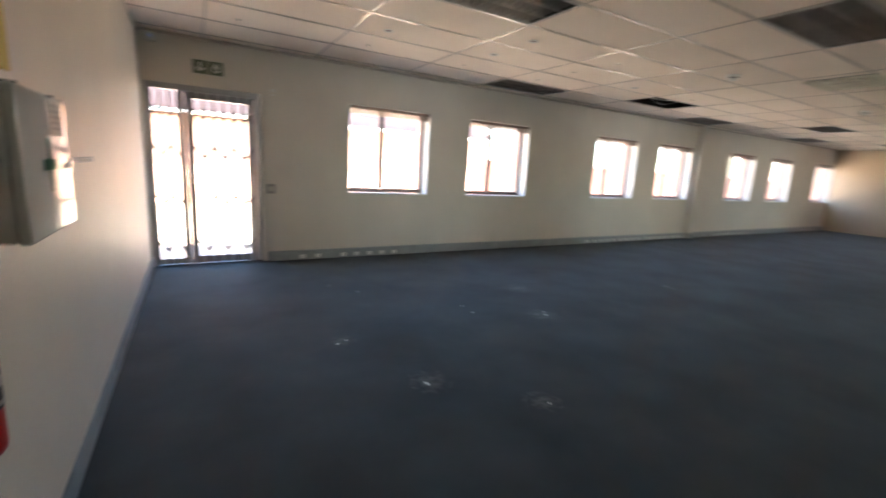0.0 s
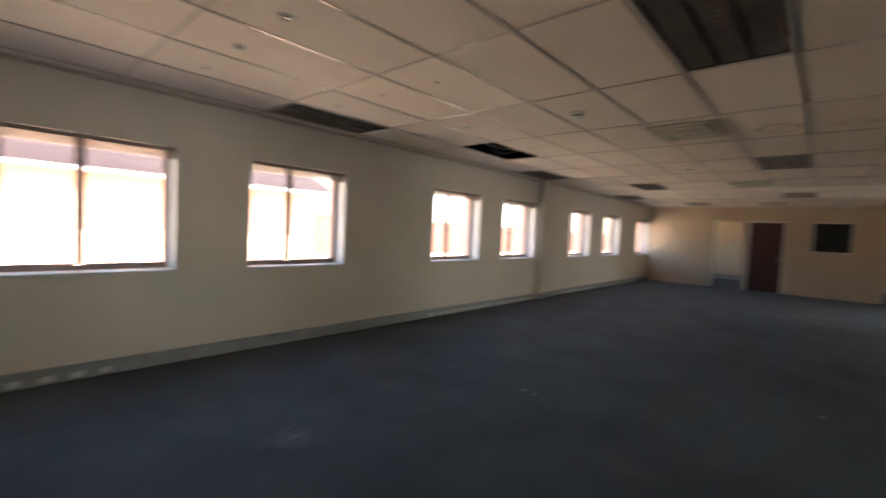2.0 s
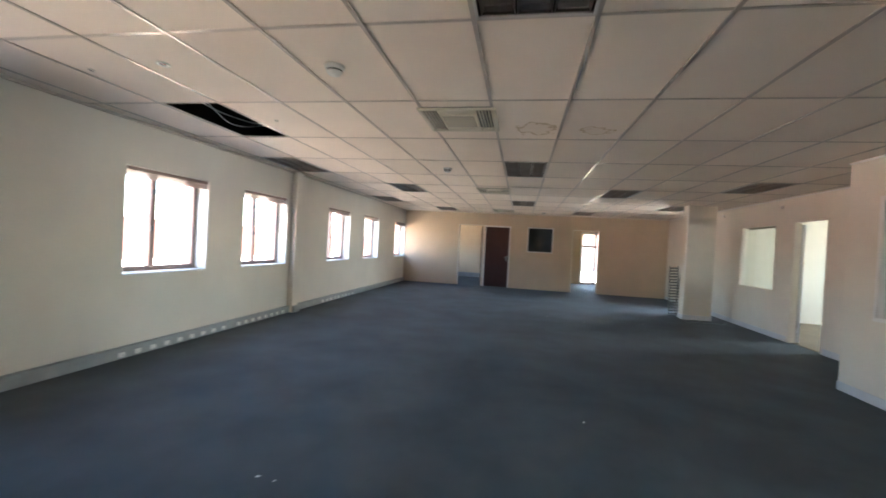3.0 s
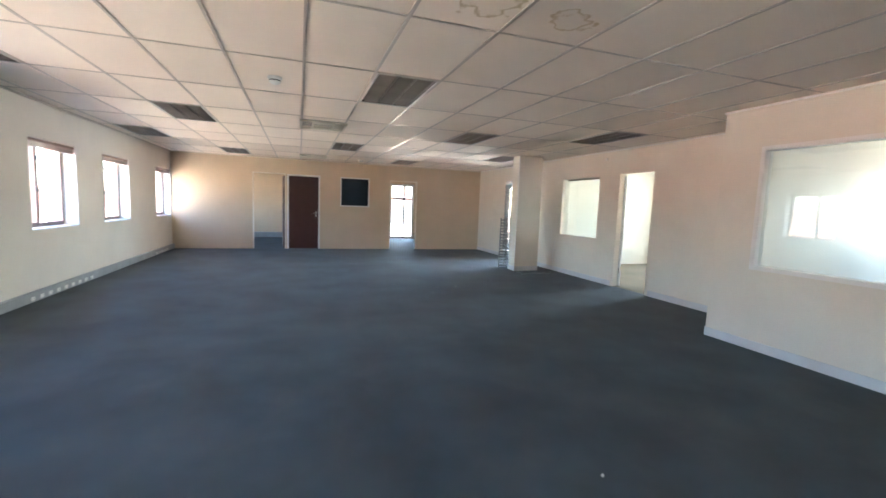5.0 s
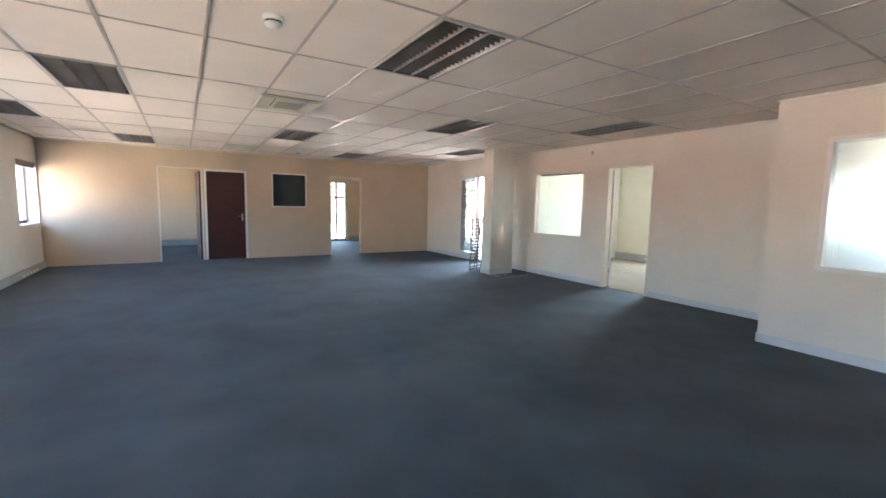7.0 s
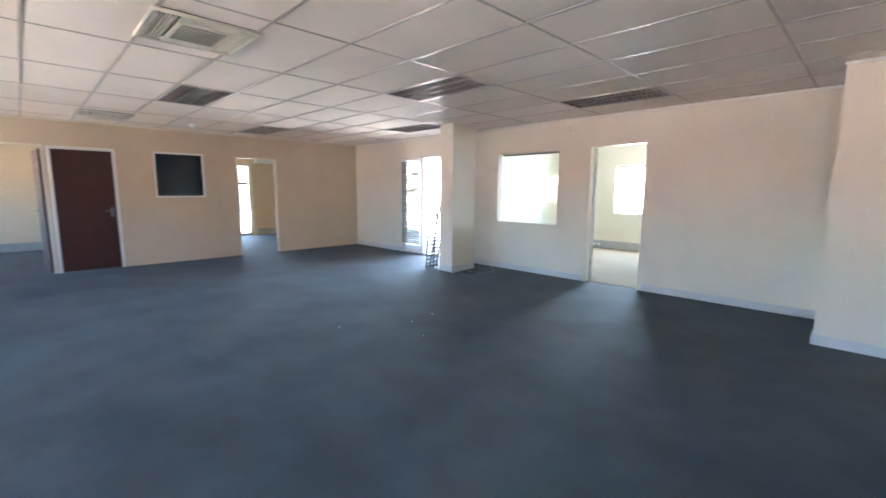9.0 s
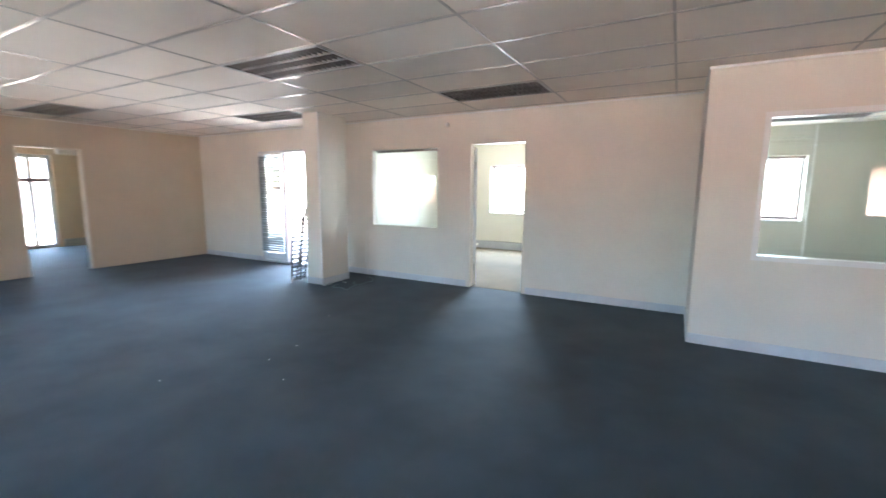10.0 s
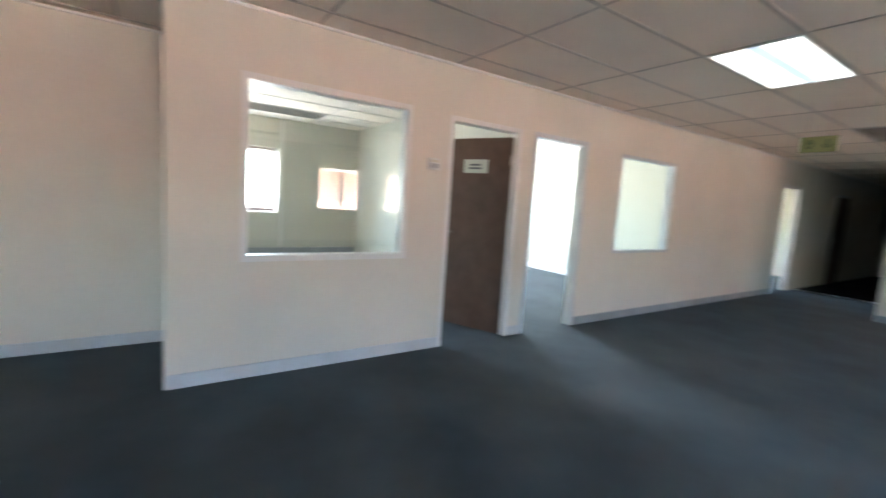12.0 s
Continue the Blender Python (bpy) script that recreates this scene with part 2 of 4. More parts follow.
M_TAN = material("tan_carpet", (0.21, 0.18, 0.13), 0.95, vary=0.12, scale=1.2, fine=0.2, fine_scale=400, spec=0.2)
M_DARKCARPET = material("passage_carpet", (0.025, 0.026, 0.03), 0.95, vary=0.2, scale=1.2, fine=0.3, fine_scale=400, spec=0.2)
M_TRUNK2 = material("blue_grey_skirting", (0.24, 0.28, 0.31), 0.45, vary=0.12, scale=4)
M_WALLTRIM = material("cream_trim", (0.74, 0.69, 0.60), 0.4, vary=0.05)
# Grey-brown darkened so the unlit inner side of the gate is in the colour.
M_LATTICE = material("grey_brown_lattice", (0.17, 0.14, 0.13), 0.4, 0.2, vary=0.2)
M_GLOSSDOOR = material("gloss_white_paint", (0.74, 0.75, 0.76), 0.12, vary=0.03)
M_TBARL = material("lamp_rim", (0.62, 0.60, 0.57), 0.4, vary=0.08)
M_TUBE = material("unlit_tube", (0.55, 0.55, 0.53), 0.3, vary=0.04)
# Backlit darkness of blind slats and loose louvres is put into this grey.
M_SLAT = material("backlit_slat_grey", (0.20, 0.20, 0.20), 0.4, vary=0.12)
M_GRILLE = material("grey_grille", (0.22, 0.20, 0.18), 0.5, vary=0.1)
M_LAMPGLASS = material("lamp_face", (0.18, 0.05, 0.04), 0.2, vary=0.1)
M_PALEYELLOW = material("pale_yellow_paint", (0.62, 0.56, 0.30), 0.45, vary=0.06)
M_TINT = material("dark_tinted_glass", (0.012, 0.020, 0.030), 0.06, vary=0.1)


def glowing(name, color, strength):
    mat = bpy.data.materials.new(name)
    mat.use_nodes = True
    b = mat.node_tree.nodes["Principled BSDF"]
    b.inputs["Base Color"].default_value = (0.8, 0.8, 0.8, 1)
    b.inputs["Emission Color"].default_value = (*color, 1)
    b.inputs["Emission Strength"].default_value = strength
    return mat


M_SIGNEDGE = material("sign_board", (0.66, 0.66, 0.60), 0.4, vary=0.05)
M_OLIVE = material("olive_sign_face", (0.23, 0.23, 0.085), 0.45, vary=0.1)
M_OLIVEDARK = material("dark_olive_print", (0.09, 0.11, 0.045), 0.5)
M_SIGNPAPER = material("greenish_sign_card", (0.50, 0.56, 0.50), 0.5, vary=0.04)
M_SWITCH = material("grey_switch", (0.36, 0.34, 0.32), 0.4, vary=0.05)
M_CABINET = material("gloss_cabinet_enamel", (0.62, 0.66, 0.66), 0.06, vary=0.05)
M_GREENDARK = material("dark_green_print", (0.04, 0.13, 0.085), 0.9, spec=0.1)
M_PRINT = material("faint_print", (0.50, 0.50, 0.50), 0.6)
M_PRINT2 = material("label_print", (0.45, 0.45, 0.44), 0.5, vary=0.2, scale=60)
M_BLACKLABEL = material("black_label", (0.025, 0.025, 0.028), 0.35, vary=0.2, scale=40)
M_BLUELED = glowing("blue_indicator", (0.1, 0.45, 1.0), 0.03)
M_LIT = glowing("lit_diffuser", (1.0, 0.96, 0.84), 0.065)
M_LITDIM = glowing("lit_centre", (0.80, 0.92, 1.0), 0.022)


def glass(name, rough=0.0):
    """Thin clear glass: mostly see-through, with a mirror reflection that grows at a slant."""
    mat = bpy.data.materials.new(name)
    mat.use_nodes = True
    nt = mat.node_tree
    nt.nodes.remove(nt.nodes["Principled BSDF"])
    out = nt.nodes["Material Output"]
    clear = nt.nodes.new("ShaderNodeBsdfTransparent")
    clear.inputs["Color"].default_value = (0.93, 0.95, 0.94, 1)
    gloss = nt.nodes.new("ShaderNodeBsdfGlossy")
    gloss.inputs["Roughness"].default_value = rough
    slant = nt.nodes.new("ShaderNodeLayerWeight")
    slant.inputs["Blend"].default_value = 0.5
    power = nt.nodes.new("ShaderNodeMath")
    power.operation, power.inputs[1].default_value = "POWER", 5.0
    nt.links.new(slant.outputs["Facing"], power.inputs[0])
    amount = nt.nodes.new("ShaderNodeMath")
    amount.operation, amount.inputs[1].default_value, amount.inputs[2].default_value = "MULTIPLY_ADD", 0.6, 0.075
    nt.links.new(power.outputs[0], amount.inputs[0])
    mix = nt.nodes.new("ShaderNodeMixShader")
    nt.links.new(amount.outputs[0], mix.inputs[0])
    nt.links.new(clear.outputs[0], mix.inputs[1])
    nt.links.new(gloss.outputs[0], mix.inputs[2])
    nt.links.new(mix.outputs[0], out.inputs["Surface"])
    return mat


M_GLASS = glass("clear_glass")


# ---- ground and neighbours ----
bm = bmesh.new()
box(bm, -700, 700, -700, 700, -0.6, -0.161)
structure("ground", bm, M_PAVING, "sunlit reddish brick paving outside the building", "ground")

# ---- large structure ----
bm = bmesh.new()
box(bm, -9.0, 22.2, YB - 0.24, YN + 0.3, -0.16, 0.0)
structure("floor", bm, M_CARPET, "worn dark blue-grey office carpet with scuffs", "floor")

DOOR = (XW + 0.03, 1.08, 0.0, 2.04)
holes_n = [DOOR] + [(x, x + WW, SILL, HEAD) for x in WINS]
structure("wall_north", wall_mesh("x", -9.0, 22.2, YN, YN + 0.28, 0.0, 3.1, holes_n), M_WALL, "cream painted outer wall with deep window openings", "wall")
structure("wall_north_face", wall_mesh("x", -9.0, 22.2, YN + 0.281, YN + 0.40, 0.0, 3.1, holes_n), M_SALMON, "salmon plastered outer face of the window wall", "wall")
structure("wall_west", wall_mesh("y", -0.75, YN - 0.002, XW - T, XW, 0.0, 3.0), M_WALL, "cream painted wall with scuff marks", "wall")
structure("wall_passage_north", wall_mesh("x", -9.0, XW - T - 0.001, -0.75, -0.65, 0.0, 3.0), M_WALL, "cream painted passage wall in shade", "wall")
structure("wall_passage_end", wall_mesh("y", YJ, -0.752, -8.6, -8.5, 0.0, 3.0), M_WALL, "cream painted wall that closes the dark passage", "wall")
JD, D3, D4 = (5.745, 6.55, 0.0, 2.08), (4.71, 5.51, 0.0, 2.085), (-1.9, -1.05, 0.0, 2.06)
JW, JW2 = (6.99, 8.245, 0.867, 2.105), (2.81, 4.05, 0.86, 2.055)
structure("wall_jog", wall_mesh("x", -9.0, XJ, YJ - T, YJ, 0.0, 3.0, [JD, D3, D4, JW, JW2]), M_WALL, "cream painted partition with inside windows and two doorways", "wall")
structure("wall_jog_side", wall_mesh("y", YA, YJ - T - 0.001, XJ - T, XJ, 0.0, 3.0), M_WALL, "cream painted partition return", "wall")
D2, W2, BO = (10.72, 11.55, 0.0, 2.11), (12.07, 13.35, 0.84, 2.10), (14.62, 16.12, 0.0, 2.16)
structure("wall_south", wall_mesh("x", XJ + 0.001, XE - 0.001, YS - T, YS, 0.0, 3.0, [D2, W2, BO]), M_WALL, "cream painted partition with doorway and inside window", "wall")
E1, E2, ESQ, E3 = (2.52, 3.36, 0.0, 2.12), (1.60, 2.44, 0.0, 2.09), (0.15, 0.99, 1.27, 2.11), (-1.33, -0.49, 0.0, 2.09)
structure("wall_east", wall_mesh("y", -3.6, YN - 0.002, XE, XE + T, 0.0, 3.0, [E1, E2, ESQ, E3]), M_ENDWALL, "tan end wall with two doorways", "wall")
RW = [(7.03, 8.55, 0.95, 2.06)]
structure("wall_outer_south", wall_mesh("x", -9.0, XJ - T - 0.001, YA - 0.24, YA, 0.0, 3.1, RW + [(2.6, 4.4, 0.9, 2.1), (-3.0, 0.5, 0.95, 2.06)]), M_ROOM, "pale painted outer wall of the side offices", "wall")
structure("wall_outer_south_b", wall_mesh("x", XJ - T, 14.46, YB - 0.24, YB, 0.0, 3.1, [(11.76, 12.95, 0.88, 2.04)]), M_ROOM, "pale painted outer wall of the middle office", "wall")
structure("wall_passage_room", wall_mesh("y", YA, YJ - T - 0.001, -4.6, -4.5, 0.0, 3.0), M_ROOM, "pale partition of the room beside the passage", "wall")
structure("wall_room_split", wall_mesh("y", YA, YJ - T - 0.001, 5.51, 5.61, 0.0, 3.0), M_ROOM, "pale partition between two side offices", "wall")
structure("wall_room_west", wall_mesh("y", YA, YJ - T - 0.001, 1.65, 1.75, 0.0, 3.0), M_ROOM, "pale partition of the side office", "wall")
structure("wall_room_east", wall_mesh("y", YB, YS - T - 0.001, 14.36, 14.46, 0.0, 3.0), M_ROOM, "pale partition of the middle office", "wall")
structure("wall_back_east", wall_mesh("y", -3.6, YN - 0.002, 22.0, 22.2, 0.0, 3.1, [(-2.30, -1.30, 0.0, 2.2)]), M_ENDWALL, "tan back wall of the end rooms", "wall")
structure("wall_back_split", wall_mesh("x", XE + T + 0.001, 21.999, 1.2, 1.3, 0.0, 3.0), M_ROOM, "pale partition between the end rooms", "wall")
structure("wall_back_south", wall_mesh("x", XE + T + 0.001, 21.999, -3.6, -3.46, 0.0, 3.0), M_ROOM, "pale side wall of the end room", "wall")

# Added dark skin: stops sun bouncing off this face onto the end wall.
bm = bmesh.new()
box(bm, 14.461, 14.5, YB - 0.2, YS - T - 0.001, 0.004, 3.1)
structure("wall_terrace", bm, M_BRICK, "dark brick-coloured skin added to cut sun bounce off the office wall", "wall")

# column by the south wall and the pilaster by the windows
structure("column_south", soft_box(13.52, 13.83, -3.03, -2.45, 0.0, H + 0.1, 0.008), M_WALL, "cream painted square column", "column")
structure("pilaster_north", soft_box(10.27, 10.47, YN - 0.10, YN - 0.001, 0.0, H + 0.1, 0.006), M_WALL, "cream painted pilaster between windows", "column")

structure("trim_column", soft_box(13.508, 13.528, -2.4495, -2.438, 0.101, H - 0.003, 0.002), M_TRIM, "white angle bead on the column corner", "trim")

# ---- ceiling ----
I0, I1, J0, J1 = -15, 11, -14, 8
LAMPS = [(0, 0), (2, 4), (4, 0), (2, -3), (6, -3), (1, -6), (4, -6), (0, 6), (4, 6), (-4, 6), (-4, 0), (-6, 2), (6, 4), (-7, -3), (-2, -12)]
LIT = (-4, -3)
HOLE = (-2, 5)
CASS = [(-2, 1), (2, 1), (6, 1)]
CASS_AT = {-2: 0.49, 2: 0.58, 6: 0.58}
GAPS = set(LAMPS) | {LIT, HOLE} | set(CASS)
bm = bmesh.new()
for i in range(I0, I1):
    for j in range(J0, J1):
        x0, y0 = GX + PX * i, GY + PY * j
        if (i, j) in GAPS or (x0 > 14.4 and y0 < YS - 0.4 and x0 < XE):
            continue
        y1 = min(y0 + PY, YN - 0.003)
        if y1 - y0 < 0.02:
            continue
        box(bm, x0 + 0.006, x0 + PX - 0.006, y0 + 0.006, y1 - 0.006, H + 0.004, H + 0.018)
for i, j in CASS:
    x0, y0 = GX + PX * i, GY + PY * j
    for xa, xb in ((x0 + 0.006, x0 + CASS_AT[i] - 0.33), (x0 + CASS_AT[i] + 0.33, x0 + PX - 0.006)):
        box(bm, xa, xb, y0 + 0.006, y0 + PY - 0.006, H + 0.004, H + 0.018)
structure("ceiling", bm, M_TILE, "off-white mineral ceiling tiles, slightly stained", "ceiling")
bm = bmesh.new()
for i in range(I0, I1 + 1):
    x = GX + PX * i
    box(bm, x - 0.009, x + 0.009, GY + PY * J0, YN - 0.004, H - 0.001, H + 0.0035)
for j in range(J0, J1):
    y = GY + PY * j
    box(bm, GX + PX * I0, GX + PX * I1, y - 0.012, y + 0.012, H - 0.0018, H + 0.003)
structure("ceiling_grid", bm, M_TBAR, "grey painted tee-bar ceiling grid", "ceiling grid")
# Unseen slab; the south and terrace overhangs are added to block sun.
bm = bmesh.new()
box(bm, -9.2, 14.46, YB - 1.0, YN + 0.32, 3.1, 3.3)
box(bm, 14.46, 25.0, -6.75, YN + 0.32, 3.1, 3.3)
structure("roof_slab", bm, M_SLAB, "near-black slab above the ceiling, its overhangs added against the sun", "slab")

bm = bmesh.new()
box(bm, 14.5, XE - 0.001, YB - 0.23, YS - T - 0.001, -0.1, 0.004)
structure("terrace", bm, M_TERRACE, "pale concrete terrace behind the glazed opening", "terrace")
bm = bmesh.new()
box(bm, XJ + 0.001, 14.359, YB + 0.001, YS - 0.05, -0.1, 0.005)
structure("floor_office", bm, M_TAN, "worn tan carpet of the middle office", "floor")
# Separate floor sheet, about half as bright as the hall carpet.
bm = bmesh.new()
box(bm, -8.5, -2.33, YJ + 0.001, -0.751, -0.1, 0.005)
structure("floor_passage", bm, M_DARKCARPET, "passage carpet, coloured much darker than the hall carpet", "floor")
structure("threshold", soft_box(-2.33, -2.27, YJ + 0.002, -0.752, 0.0, 0.012, 0.004), M_SKIRT, "pale metal carpet threshold strip", "threshold")


# ---- trim: skirtings, trunking, angle beads ----
def strip(name, run, a0, a1, c0, c1, z0, z1, mat, label, category, r=0.004):
    bm = soft_box(a0, a1, c0, c1, z0, z1, r) if run == "x" else soft_box(c0, c1, a0, a1, z0, z1, r)
    return structure(name, bm, mat, label, category)


for a, b in ((1.13, 10.268), (10.472, XE - 0.002)):
    strip("trunking", "x", a, b, YN - 0.052, YN - 0.001, 0.0, 0.122, M_TRUNK, "grey steel skirting trunking along the window wall", "trunking")
    strip("trunking_lid", "x", a, b, YN - 0.056, YN - 0.0525, 0.085, 0.117, M_TRUNK, "grey trunking lid with a clipped edge", "trunking")
strip("trunking_pilaster", "x", 10.268, 10.472, YN - 0.152, YN - 0.102, 0.0, 0.122, M_TRUNK, "grey trunking round the pilaster", "trunking")
strip("baseboard_west", "y", -0.74, YN - 0.06, XW + 0.001, XW + 0.016, 0.0, 0.10, M_TRUNK2, "blue-grey skirting board", "baseboard")
for a, b, m in ((6.58, XJ - 0.001, M_SKIRT), (5.55, 5.705, M_SKIRT), (-1.0, 4.66, M_TRUNK)):
    strip("baseboard_jog", "x", a, b, YJ + 0.001, YJ + 0.014, 0.0, 0.098, m, "pale painted skirting board", "baseboard")
strip("baseboard_return", "y", YS + 0.015, YJ, XJ + 0.001, XJ + 0.014, 0.0, 0.098, M_SKIRT, "pale painted skirting board", "baseboard")
for a, b in ((XJ + 0.015, 10.67), (11.60, 14.6), (16.14, XE - 0.016)):
    strip("baseboard_south", "x", a, b, YS + 0.001, YS + 0.014, 0.0, 0.098, M_SKIRT, "pale painted skirting board", "baseboard")
strip("baseboard_column", "y", -3.03, -2.437, 13.506, 13.519, 0.0, 0.10, M_SKIRT, "pale painted skirting board round the column", "baseboard")
strip("baseboard_column", "x", 13.5195, 13.83, -2.449, -2.437, 0.0, 0.10, M_SKIRT, "pale painted skirting board round the column", "baseboard")
for a, b in ((YS + 0.016, -1.38), (-0.44, 1.55), (3.41, YN - 0.06)):
    strip("baseboard_east", "y", a, b, XE - 0.010, XE - 0.001, 0.0, 0.03, M_ENDWALL, "tan low skirting", "baseboard")
strip("trunking_office", "x", XJ + 0.002, 14.35, YB + 0.001, YB + 0.05, 0.006, 0.19, M_TRUNK, "grey trunking in the middle office", "trunking")
strip("trunking_office", "x", 5.62, XJ - T - 0.002, YA + 0.001, YA + 0.05, 0.18, 0.36, M_TRUNK, "grey trunking in the side office", "trunking")
strip("baseboard_office", "y", YA + 0.06, YJ - T - 0.01, 1.751, 1.765, 0.0, 0.11, M_TRIM, "white skirting board in the side office", "baseboard")
strip("trunking_end_room", "y", 1.31, YN - 0.01, 21.94, 21.999, 0.0, 0.19, M_TRUNK, "grey trunking in the end room", "trunking")
strip("trunking_end_room", "y", -3.45, -2.36, 21.94, 21.999, 0.0, 0.19, M_TRUNK, "grey trunking in the end room", "trunking")
strip("trim_ceiling_jog", "x", -8.4, XJ + 0.012, YJ + 0.001, YJ + 0.022, H - 0.022, H - 0.004, M_TRIM, "white ceiling edge angle", "trim", 0.002)
strip("trim_ceiling_return", "y", YS + 0.02, YJ, XJ + 0.001, XJ + 0.012, H - 0.022, H - 0.004, M_TRIM, "white ceiling edge angle", "trim", 0.002)
strip("trim_ceiling_south", "x", XJ + 0.012, XE - 0.02, YS + 0.001, YS + 0.022, H - 0.022, H - 0.004, M_TRIM, "white ceiling edge angle", "trim", 0.002)
strip("trim_ceiling_east", "y", YS + 0.02, YN - 0.02, XE - 0.018, XE - 0.001, H - 0.022, H - 0.004, M_WALLTRIM, "cream ceiling edge angle", "trim", 0.002)
strip("trim_ceiling_north", "x", XW + 0.001, XE - 0.02, YN - 0.022, YN - 0.001, H - 0.028, H - 0.004, M_TBAR, "grey ceiling edge angle", "trim", 0.002)
strip("trim_ceiling_west", "y", -0.7, YN - 0.02, XW + 0.001, XW + 0.02, H - 0.022, H - 0.004, M_WALLTRIM, "cream ceiling edge angle", "trim", 0.002)


# ---- windows of the outer walls ----
def rim(bm, a0, a1, z0, z1, w, c0, c1, run="x"):
    """Four bars of width w round a rectangle."""
    for p, q, r, s in ((a0, a0 + w, z0, z1), (a1 - w, a1, z0, z1), (a0 + w, a1 - w, z0, z0 + w), (a0 + w, a1 - w, z1 - w, z1)):
        if run == "x":
            box(bm, p, q, c0, c1, r, s)
        else:
            box(bm, c0, c1, p, q, r, s)


def pane(parent, a0, a1, z0, z1, c, run="x", mat=None, name="pane"):
    bm = bmesh.new()
    if run == "x":
        box(bm, a0, a1, c - 0.002, c + 0.002, z0, z1)
    else:
        box(bm, c - 0.002, c + 0.002, a0, a1, z0, z1)
    ob = part(name, bm, mat or M_GLASS, parent)
    ob.visible_shadow = False
    return ob


def casement(x0, width, z0, z1, yin, out, number, label, blind=True):
    """A brown two-light window at the outside of a deep plastered opening; out is +1 for the north wall."""
    win = thing("window_%d" % number, (x0 + width / 2, yin + out * 0.22, z0), label, "window", "", "structure")
    w = width
    p0, p1, m = -w / 2 + 0.003, w / 2 - 0.003, -0.06 * w
    zt = z1 - z0 - 0.003

    def ys(a, b):
        return min(a * out, b * out), max(a * out, b * out)

    a, b = ys(-0.03, 0.03)
    bm = bmesh.new()
    rim(bm, p0, p1, 0.025, zt, 0.040, a, b)
    part("window_frame", bm, M_BROWN, win)
    bm = bmesh.new()
    box(bm, m - 0.018, m + 0.018, a, b, 0.08, zt - 0.055)
    part("mullion", bm, M_BROWN, win)
    a, b = ys(-0.042, -0.012)
    for s0, s1 in ((p0 + 0.042, m - 0.018), (m + 0.018, p1 - 0.042)):
        bm = bmesh.new()
        rim(bm, s0, s1, 0.065, zt - 0.042, 0.020, a, b)
        sash = part("sash", bm, M_BROWN, win)
        pane(sash, s0 + 0.024, s1 - 0.024, 0.1, zt - 0.075, -0.027 * out)
    for hz in (0.42, 0.78):
        part("stay_handle", soft_box(m - 0.03, m - 0.01, *ys(-0.075, -0.043), hz * zt, hz * zt + 0.06, 0.004), M_BLACK, win, "dark metal window catch")
    a, b = ys(-0.219, -0.02)
    part("window_sill", soft_box(p0, p1, a - 0.002, b, 0.002, 0.024, 0.004), M_REVEAL, win, "white painted sill")
    for xa, xb in ((p0, p0 + 0.008), (p1 - 0.008, p1)):
        bm = bmesh.new()
        box(bm, xa, xb, *ys(-0.216, -0.032), 0.026, zt)
        part("reveal", bm, M_REVEAL, win, "white painted reveal")
    if blind:
        part("blind_rail", soft_box(p0 + 0.02, p1 - 0.005, *ys(-0.20, -0.155), zt - 0.045, zt - 0.004, 0.005), M_BROWN, win, "brown blind headrail")
        for k in range(7):
            part("blind_slat", soft_box(p0 + 0.025, p1 - 0.012, *ys(-0.196, -0.16), zt - 0.056 - 0.009 * k, zt - 0.052 - 0.009 * k, 0.001, 1), M_BROWN, win)
    return win


for n, x in enumerate(WINS):
    casement(x, WW, SILL, HEAD, YN, 1, n + 1 if n < 7 else n + 10, "brown framed office window with a gathered blind", True)
casement(7.03, 1.52, 0.95, 2.06, YA, -1, 8, "brown framed window in the side office", True)
casement(2.6, 1.8, 0.9, 2.1, YA, -1, 9, "wide brown framed window in the side office", False)
# Unseen window, added so that daylight brightens the doorway by the passage.
casement(-3.0, 3.5, 0.95, 2.06, YA, -1, 10, "unseen wide brown framed window added to light the room beside the passage", False)
casement(11.76, 1.19, 0.88, 2.04, YB, -1, 12, "brown framed window in the middle office", True)


